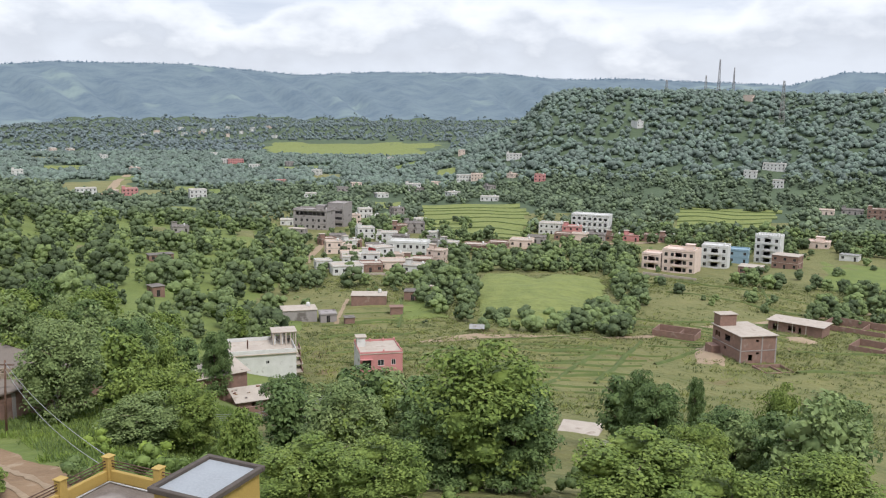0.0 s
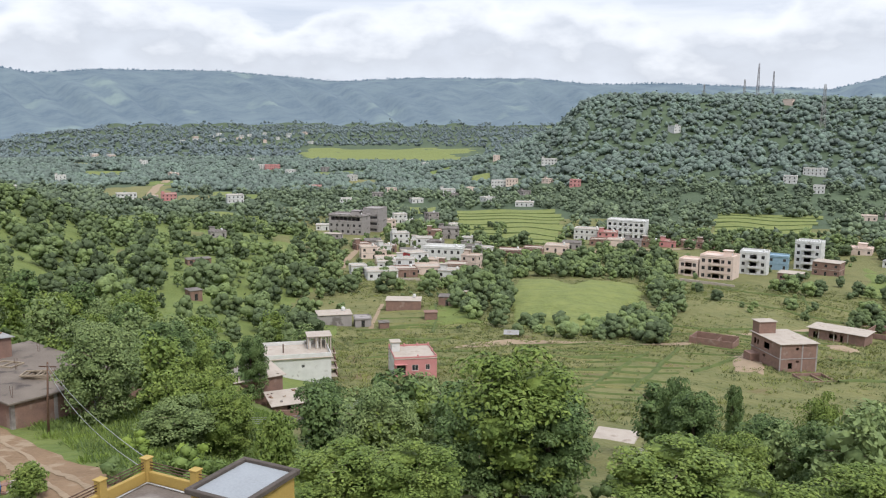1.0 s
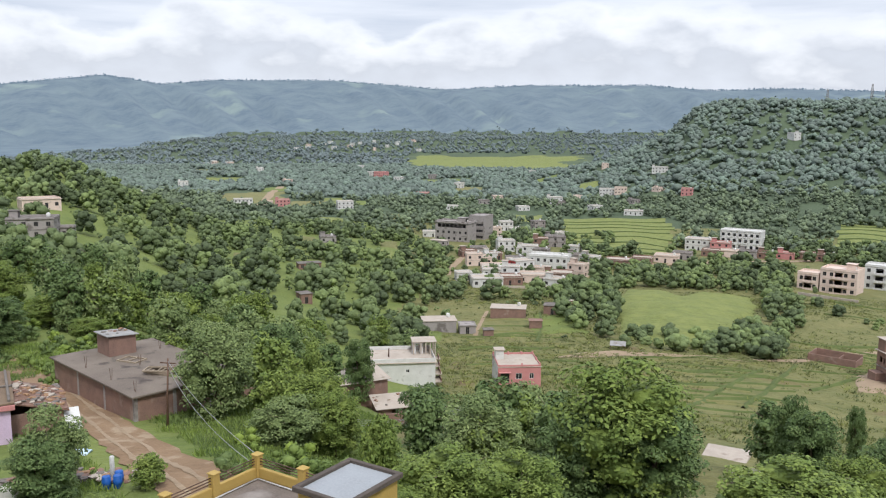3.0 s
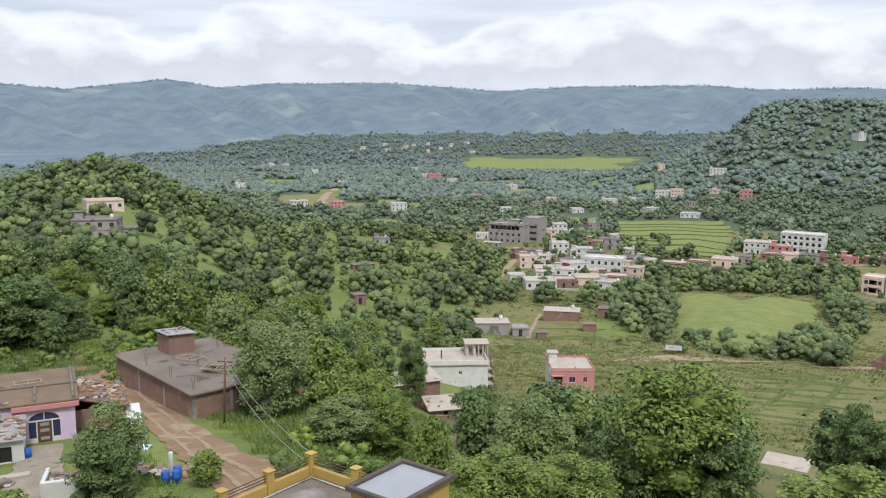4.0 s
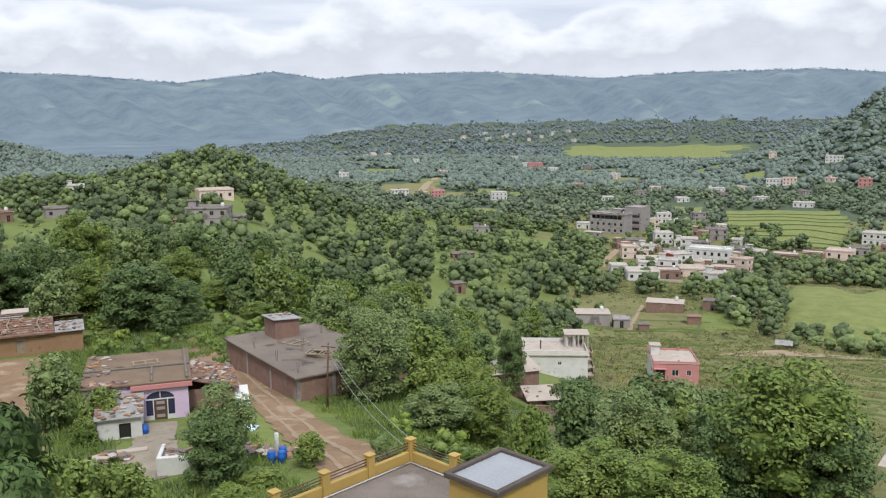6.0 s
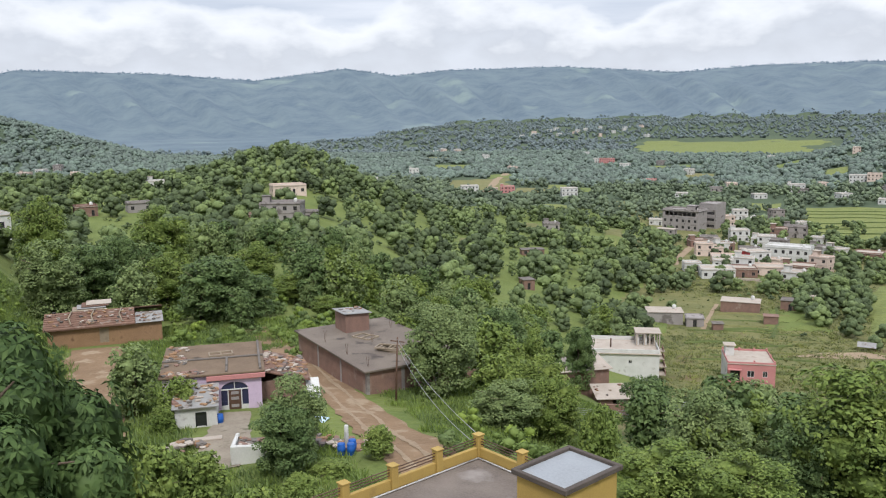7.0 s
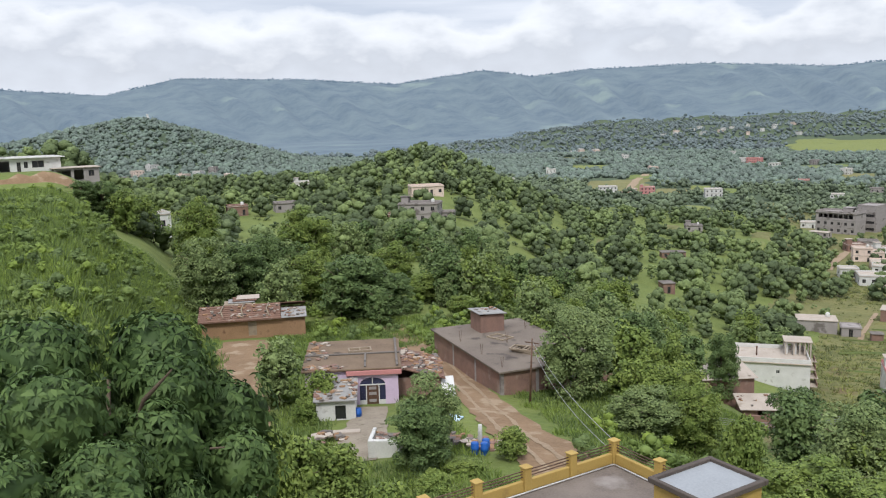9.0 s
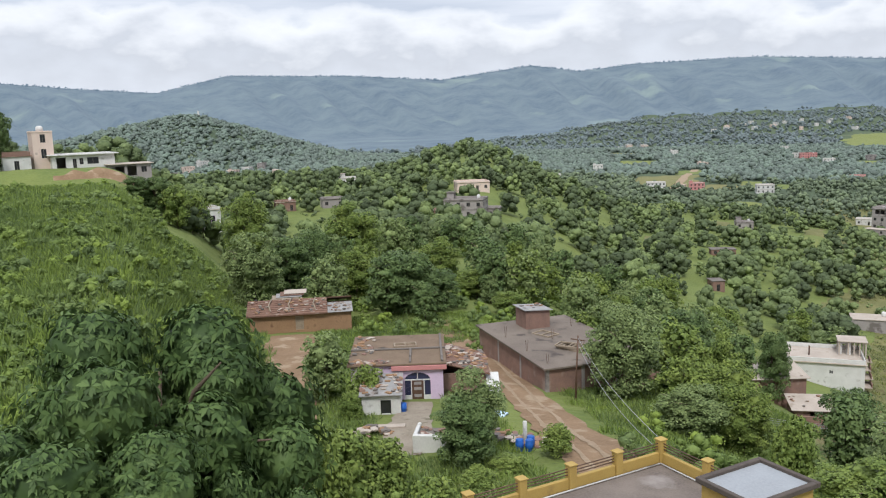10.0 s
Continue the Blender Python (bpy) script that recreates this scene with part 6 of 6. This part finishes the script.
    o.location = spot(11.4, 84) + Vector((0, 0, 0.6))
    root = standing("canopy", "small white sheet canopy on short posts", "shelter", 2.6, 212, 0)
    part("roof", slope_slab("roof", -2.0, 2.0, -1.2, 1.2, 1.2, 1.9, 0.06, M_TIN), root)
    for x in (-1.8, 1.8):
        for y in (-1.0, 1.0):
            part("post", boxes_mesh("post", [(x - 0.06, x + 0.06, y - 0.06, y + 0.06, -0.4, 1.55 + y * 0.29 - 0.02)], M_STEEL), root)
    bike = standing("motorcycle", "dark motorcycle parked before a pink house", "motorcycle", -4.0, 161.0, 80, 0.4)
    v, f = tube([(0, -0.05, 0), (0, 0.05, 0)], [0.3, 0.3], 14)
    for x in (-0.65, 0.65):
        part("wheel", mesh_of("wheel", v, f, M_NAVY, True), bike, at=Matrix.Translation((x, 0, 0.3)))
    part("frame", boxes_mesh("frame", [(-0.5, 0.5, -0.09, 0.09, 0.3, 0.6), (-0.1, 0.35, -0.12, 0.12, 0.6, 0.85), (-0.7, -0.12, -0.11, 0.11, 0.62, 0.75)], M_NAVY, 0.03), bike)
    v, f = tube([(0.65, 0, 0.3), (0.5, 0, 1.0)], [0.04, 0.04], 6)
    part("fork", mesh_of("fork", v, f, M_STEEL), bike)


def cable(a, b, sag):
    """A hanging wire."""
    pts = []
    for k in range(13):
        u = k / 12
        pts.append(a.lerp(b, u) - Vector((0, 0, 4 * sag * u * (1 - u))))
    v, f = tube(pts, [0.016] * 13, 5)
    return tagged(new("cable", mesh_of("cable", v, f, M_WIRE, True)), "grey overhead wire hanging between poles", "cable", "overhead wires")


M_WIRE = material("grey_wire", (0.323, 0.323, 0.323), 0.5, None, 2.0, 20.0, 0.0, metal=0.3)
M_TARP = material("tarpaulin", (0.35, 0.55, 0.70), 0.5, (0.70, 0.75, 0.80), 1.6, 6.0, 0.2)
small_things()


def lattice_mast(az, d, tall, wide, label, mat):
    root = standing("radio_mast", label, "mast", az, d, 20, group="masts on the hill")
    for sx in (-1, 1):
        for sy in (-1, 1):
            v, f = tube([(sx * wide, sy * wide, -2), (sx * wide * 0.55, sy * wide * 0.55, tall * 0.6), (sx * wide * 0.3, sy * wide * 0.3, tall)], [0.22, 0.18, 0.12], 5)
            part("leg", mesh_of("leg", v, f, mat), root)
    n = 9
    for k in range(n):
        z0, z1 = tall * k / n, tall * (k + 1) / n
        r0, r1 = wide * (1 - 0.7 * k / n), wide * (1 - 0.7 * (k + 1) / n)
        verts, faces = [], []
        for (ax, ay), (bx, by) in (((-1, -1), (1, -1)), ((1, -1), (1, 1)), ((1, 1), (-1, 1)), ((-1, 1), (-1, -1))):
            for p0, p1 in (((ax * r0, ay * r0, z0), (bx * r1, by * r1, z1)), ((bx * r0, by * r0, z0), (ax * r1, ay * r1, z1)), ((ax * r1, ay * r1, z1), (bx * r1, by * r1, z1))):
                v, f = tube([p0, p1], [0.1, 0.1], 4)
                o = len(verts)
                verts += v
                faces += [tuple(i + o for i in q) for q in f]
        part("bracing", mesh_of("bracing", verts, faces, mat), root)
    return root


M_MAST = material("mast_steel", (0.30, 0.28, 0.28), 0.6, None, 0.3, 5.0, 0.0, metal=0.4)
lattice_mast(18.0, 1195, 46, 1.9, "tall lattice radio mast with antenna drums", M_MAST)
lattice_mast(18.9, 1195, 36, 1.5, "slim lattice radio mast on a wooded hilltop", M_MAST)
lattice_mast(17.2, 1290, 44, 2.4, "pale lattice power pylon behind a hilltop", M_TIN)
lattice_mast(14.75, 1290, 38, 2.4, "pale lattice power pylon behind a hilltop", M_TIN)
lattice_mast(21.9, 1010, 46, 2.6, "pale lattice power pylon on a wooded slope", M_TIN)
house("hill_shrine", "small white shrine on top of a hill", "shrine", -53.6, 1500, 6, 6, 1, M_WHITE, M_WHITE, 0, sh=7, parapet=0.5, stair=(-1.5, -1.5, 3, 3, 6))
house("white_house", "white house on the crest of the wooded hill", "house", 27.8, 1150, 12, 8, 2, M_WHITE, M_WHITE, 0, lift=4)


# ======== trees, shrubs and grass ========
def big_leaf_tree():
    v, f = crown_billows(2.5, 6.6, 26, True, 611, 0.25, 0.75, 0.2, 0.82)
    co = rosettes_on(v, 26, 5600, 0.19, 612, 7)
    for a in (v, co):
        a[..., 2] += 3.7
    return dict(kind="tree", label="tree with large drooping dark green leaves", crown=leafy_mesh("crown", v, f, co, M_LEAF_BROAD), trunk=trunk_mesh("trunk", 7.0, 2.5, 0.16, 31), tall=7.0, radius=2.5)


BIG_LEAF = big_leaf_tree()
BUSH = tree_kind("bush", "dense round leafy bush", 1.5, 2.6, 3200, 0.095, 26, M_LEAF, 32, bare=0.05, spread=0.45)


def near_trees():
    a, b, c = NEAR
    plant_to(BIG_LEAF, -56.9, 15.8, -10.6, 5.6, 0.6)
    plant_to(BIG_LEAF, -51.3, 14.6, -20.5, 3.2, 1.9)
    plant_to(BIG_LEAF, -64.0, 13.4, -17.0, 4.4, 2.6)
    # along the foot of the slope, seen over their crowns
    plant_to(a, 3.2, 47, -15.2, 9.6, 0.3)
    plant_to(b, 5.4, 46, -18.4, 5.8, 1.3)
    plant_to(b, 0.6, 46, -18.8, 5.6, 2.1)
    plant_to(b, 15.3, 80, -17.2, 6.0, 1.0)
    plant_to(b, 14.0, 84, -16.4, 4.2, 2.0)
    plant_to(b, 17.8, 108, -16.6, 2.8, 0.5)
    plant_to(a, 23.2, 84, -16.5, 5.0, 0.7)
    plant_to(b, 20.0, 74, -18.3, 6.0, 1.9)
    plant_to(b, 23.3, 66, -18.2, 5.6, 0.2)
    plant_to(c, 26.6, 82, -16.8, 6.5, 1.1)
    plant_to(a, 14.6, 42, -20.7, 8.0, 2.2)
    plant_to(a, 20.3, 36, -22.3, 6.0, 2.8)
    plant_to(a, 26.5, 46, -20.4, 6.5, 0.9)
    plant_to(c, 12.9, 92, -18.4, 4.2, 0.6)
    plant_to(a, 18.3, 62, -19.6, 6.0, 0.1)
    plant_to(c, -6.8, 62, -18.2, 7.0, 0.8)
    plant_to(b, -10.9, 88, -17.3, 6.6, 1.6)
    plant_to(a, -9.2, 42, -21.7, 6.4, 2.4)
    plant_to(a, -4.0, 40, -21.9, 5.6, 2.9)
    plant_to(c, -2.6, 72, -19.2, 6.0, 2.0)
    plant_to(BUSH, -13.8, 58, -20.0, 3.4, 0.0)
    plant_to(a, -18.6, 64, -16.3, 6.2, 1.2)
    plant_to(c, -20.4, 60, -18.2, 6.6, 0.4)
    plant_to(a, -17.2, 60, -17.6, 5.0, 0.9)
    plant_to(c, -25.3, 68, -13.2, 7.2, 0.7)
    plant_to(c, -26.0, 84, -12.8, 7.0, 2.7)
    plant_to(c, -23.8, 88, -13.6, 6.5, 2.5)
    plant_to(b, -21.2, 98, -13.0, 7.4, 1.4)
    plant_to(b, -15.6, 120, -14.2, 5.5, 1.2)
    plant_to(a, -19.0, 74, -14.6, 5.0, 2.2)
    # round the old houses
    plant_to(c, -36.0, 48.5, -17.4, 4.6, 1.4)
    plant_to(b, -36.6, 47, -19.0, 4.2, 0.4)
    plant_to(b, -40.6, 110, -8.9, 10.5, 0.9)
    plant_to(b, -38.4, 110, -10.3, 7.5, 2.9)
    plant_to(a, -43.8, 122, -8.6, 9.0, 1.8)
    plant_to(a, -44.0, 150, -5.6, 11.5, 0.1)
    plant_to(a, -38.0, 130, -8.2, 8.5, 2.3)
    plant_to(a, -35.4, 122, -10.4, 8.0, 0.8)
    plant_to(c, -50.8, 124, -7.4, 11.0, 0.4)
    plant_to(b, -48.4, 130, -7.6, 9.0, 1.5)
    plant_to(a, -51.0, 168, -4.6, 11.0, 2.1)
    plant_to(b, -46.6, 140, -7.2, 8.0, 0.3)
    plant_to(a, -33.2, 110, -12.0, 5.5, 0.4)
    plant_to(b, -65.6, 205, 1.4, 9.0, 0.6)
    plant_to(b, -57.9, 176, -3.1, 6.0, 0.9)
    plant_to(b, -56.7, 178, -3.2, 8.0, 2.2)
    plant_to(c, -55.5, 182, -3.7, 7.0, 1.1)
    for az, d, top, w in ((-29.9, 48.5, -21.2, 2.6), (-43.4, 64, -17.1, 3.4), (-44.6, 61, -18.6, 2.2), (-42.5, 42, -22.2, 4.0), (-45.5, 40, -21.6, 4.4), (-39.0, 33, -25.0, 3.2), (-47.5, 36, -21.0, 3.6), (-50.5, 42, -17.6, 4.6), (-52.5, 56, -13.6, 4.2), (-33.6, 46, -23.2, 2.8), (-35.6, 43, -24.0, 2.8)):
        plant_to(BUSH, az, d, top, w, az)


def build_woods():
    p, a, d = scatter(1150, -68, 30, 180, 330, -0.45, True, 0.5, 1.5)
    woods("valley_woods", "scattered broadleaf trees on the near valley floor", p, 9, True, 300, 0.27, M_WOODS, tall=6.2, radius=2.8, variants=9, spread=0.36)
    p, a, d = scatter(2100, -68, 30, 330, 500, -0.5, True, 0.55, 1.6)
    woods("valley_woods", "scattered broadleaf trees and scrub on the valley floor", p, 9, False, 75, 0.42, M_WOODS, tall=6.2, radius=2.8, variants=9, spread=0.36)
    # from here outward the leaf colours hold painted haze
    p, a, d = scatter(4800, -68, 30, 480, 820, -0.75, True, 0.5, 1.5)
    woods("valley_woods", "broadleaf trees thickening towards the hills", p, 5, False, 20, 0.6, M_MID_WOODS_HAZED, tall=5.8, radius=3.0, variants=10, spread=0.44, dent=0.28)
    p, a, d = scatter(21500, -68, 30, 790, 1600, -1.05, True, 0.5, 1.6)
    woods("hill_woods", "dense broadleaf woods on the hills and valley", p, 3, False, 5, 0.9, M_HILL_WOODS_HAZED, tall=4.4, radius=4.0, variants=12, spread=0.56, dent=0.32)
    # belts of trees round the crop field, the road and the plots
    belts = [scatter(n, a0, a1, d0, d1, -9, False, 0.5, 1.15)[0] for n, a0, a1, d0, d1 in ((190, 1.2, 13.5, 334, 388), (60, -1.6, 2.3, 240, 332), (34, 9.6, 13.2, 212, 250), (46, 11.9, 14.0, 250, 335), (120, 11.5, 30, 430, 520), (36, 24.5, 30, 268, 300), (26, 19.5, 30, 322, 338))]
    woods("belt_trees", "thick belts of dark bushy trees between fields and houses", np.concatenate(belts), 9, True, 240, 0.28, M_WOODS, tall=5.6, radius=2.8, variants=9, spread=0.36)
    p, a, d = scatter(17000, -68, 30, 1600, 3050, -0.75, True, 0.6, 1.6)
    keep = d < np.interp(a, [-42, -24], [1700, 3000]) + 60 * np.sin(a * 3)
    woods("distant_trees", "distant woods across the valley", p[keep], 2, False, 0, 1.0, M_FAR_WOODS_HAZED, tall=6.5, radius=4.4, spread=0.6, dent=0.35)
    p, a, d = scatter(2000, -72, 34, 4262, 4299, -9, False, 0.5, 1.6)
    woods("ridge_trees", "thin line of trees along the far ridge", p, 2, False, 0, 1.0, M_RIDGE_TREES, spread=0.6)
    # shrubs and rank growth
    p, a, d = scatter(9000, -70, -48.5, 18, 150, -9, False, 0.35, 0.8)
    p = p[~((a > -50.5) & (d < 104))]
    grass("slope_grass", "tall rank green grass covering a steep slope", p, 34, 0.95, 0.13, M_SHRUB, 1.8, lean=0.4)
    p, a, d = scatter(1700, -70, -48.5, 20, 180, -0.3, False, 0.3, 0.8)
    far_enough = (d > 22) & (d < 138) & ~((a > -52) & (d < 104))
    woods("slope_shrubs", "rank bright green shrubs covering a steep slope", p[far_enough], 6, False, 240, 0.16, M_SHRUB, tall=1.5, radius=2.4, spread=0.18)
    p, a, d = scatter(1500, -47, 30, 30, 150, -0.9, True, 0.25, 0.6)
    woods("undergrowth", "bushy undergrowth below the trees", p, 6, False, 190, 0.19, M_SHRUB, tall=3.2, radius=2.4, spread=0.28)
    p, a, d = scatter(210, -10, 2.0, 318, 520, -9, False, 0.35, 0.9)
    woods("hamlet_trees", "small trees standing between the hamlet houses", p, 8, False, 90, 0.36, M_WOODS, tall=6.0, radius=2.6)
    p, a, d = scatter(4200, -66, 30, 190, 560, -0.7, True, 0.15, 0.42)
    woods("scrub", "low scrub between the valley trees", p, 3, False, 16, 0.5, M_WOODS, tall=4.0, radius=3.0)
    p, a, d = scatter(46, 13.5, 30, 262, 440, -9, False, 0.3, 0.75)
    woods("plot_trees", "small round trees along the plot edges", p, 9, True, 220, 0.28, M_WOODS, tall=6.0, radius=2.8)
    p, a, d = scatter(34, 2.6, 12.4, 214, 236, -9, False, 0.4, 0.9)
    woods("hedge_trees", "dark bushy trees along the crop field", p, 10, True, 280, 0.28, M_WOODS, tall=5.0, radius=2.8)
    # rank grass on the open meadows
    for name, az0, az1, d0, d1, n in (("meadow_grass", -11, 30, 122, 345, 26000), ("verge_grass", -51, -14, 30, 108, 9500)):
        p, a, d = scatter(n, az0, az1, d0, d1, -0.15 if name == "meadow_grass" else -0.9, False, 0.08 if name == "meadow_grass" else 0.16, 0.26 if name == "meadow_grass" else 0.42)
        if name == "verge_grass":
            keep = np.ones(len(d), bool)
            for la, ld in ((-26.4, 46), (-29, 53.2), (-31.3, 62.9), (-33.3, 71.9), (-34.9, 79.8), (-28, 49.5), (-30.2, 58), (-32.3, 67), (-36, 86)):
                lx, ly = ld * math.sin(radians(la)), ld * math.cos(radians(la))
                keep &= np.hypot(p[:, 0] - lx, p[:, 1] - ly) > 3.9
            keep &= ~((a < -37.5) & (a > -43) & (d > 49.5) & (d < 78)) & ~((a < -46.4) & (np.abs(a + 48.6) < 2.0) & (d > 56)) & ~((a > -37) & (a < -29.4) & (d > 67) & (d < 84)) & ~((a > -34) & (a < -12) & (d < 31))
            p = p[keep]
        if name == "verge_grass":
            grass(name, "tufts of rank green grass beside the lane", p, 34, 1.1, 0.24, M_SHRUB, 2.2)
        else:
            grass(name, "tufts of rank green grass", p, 9, 2.2, 1.0, M_TUFT, 4.5, lean=0.9)
    p, az, d = scatter(360, -58, 30, 60, 190, -0.75, True, 0.6, 1.3)
    for k in range(len(d)):
        plant(MIDDLE[k % 3], az[k], d[k], p[k, 2], k * 1.3)


near_trees()
build_woods()
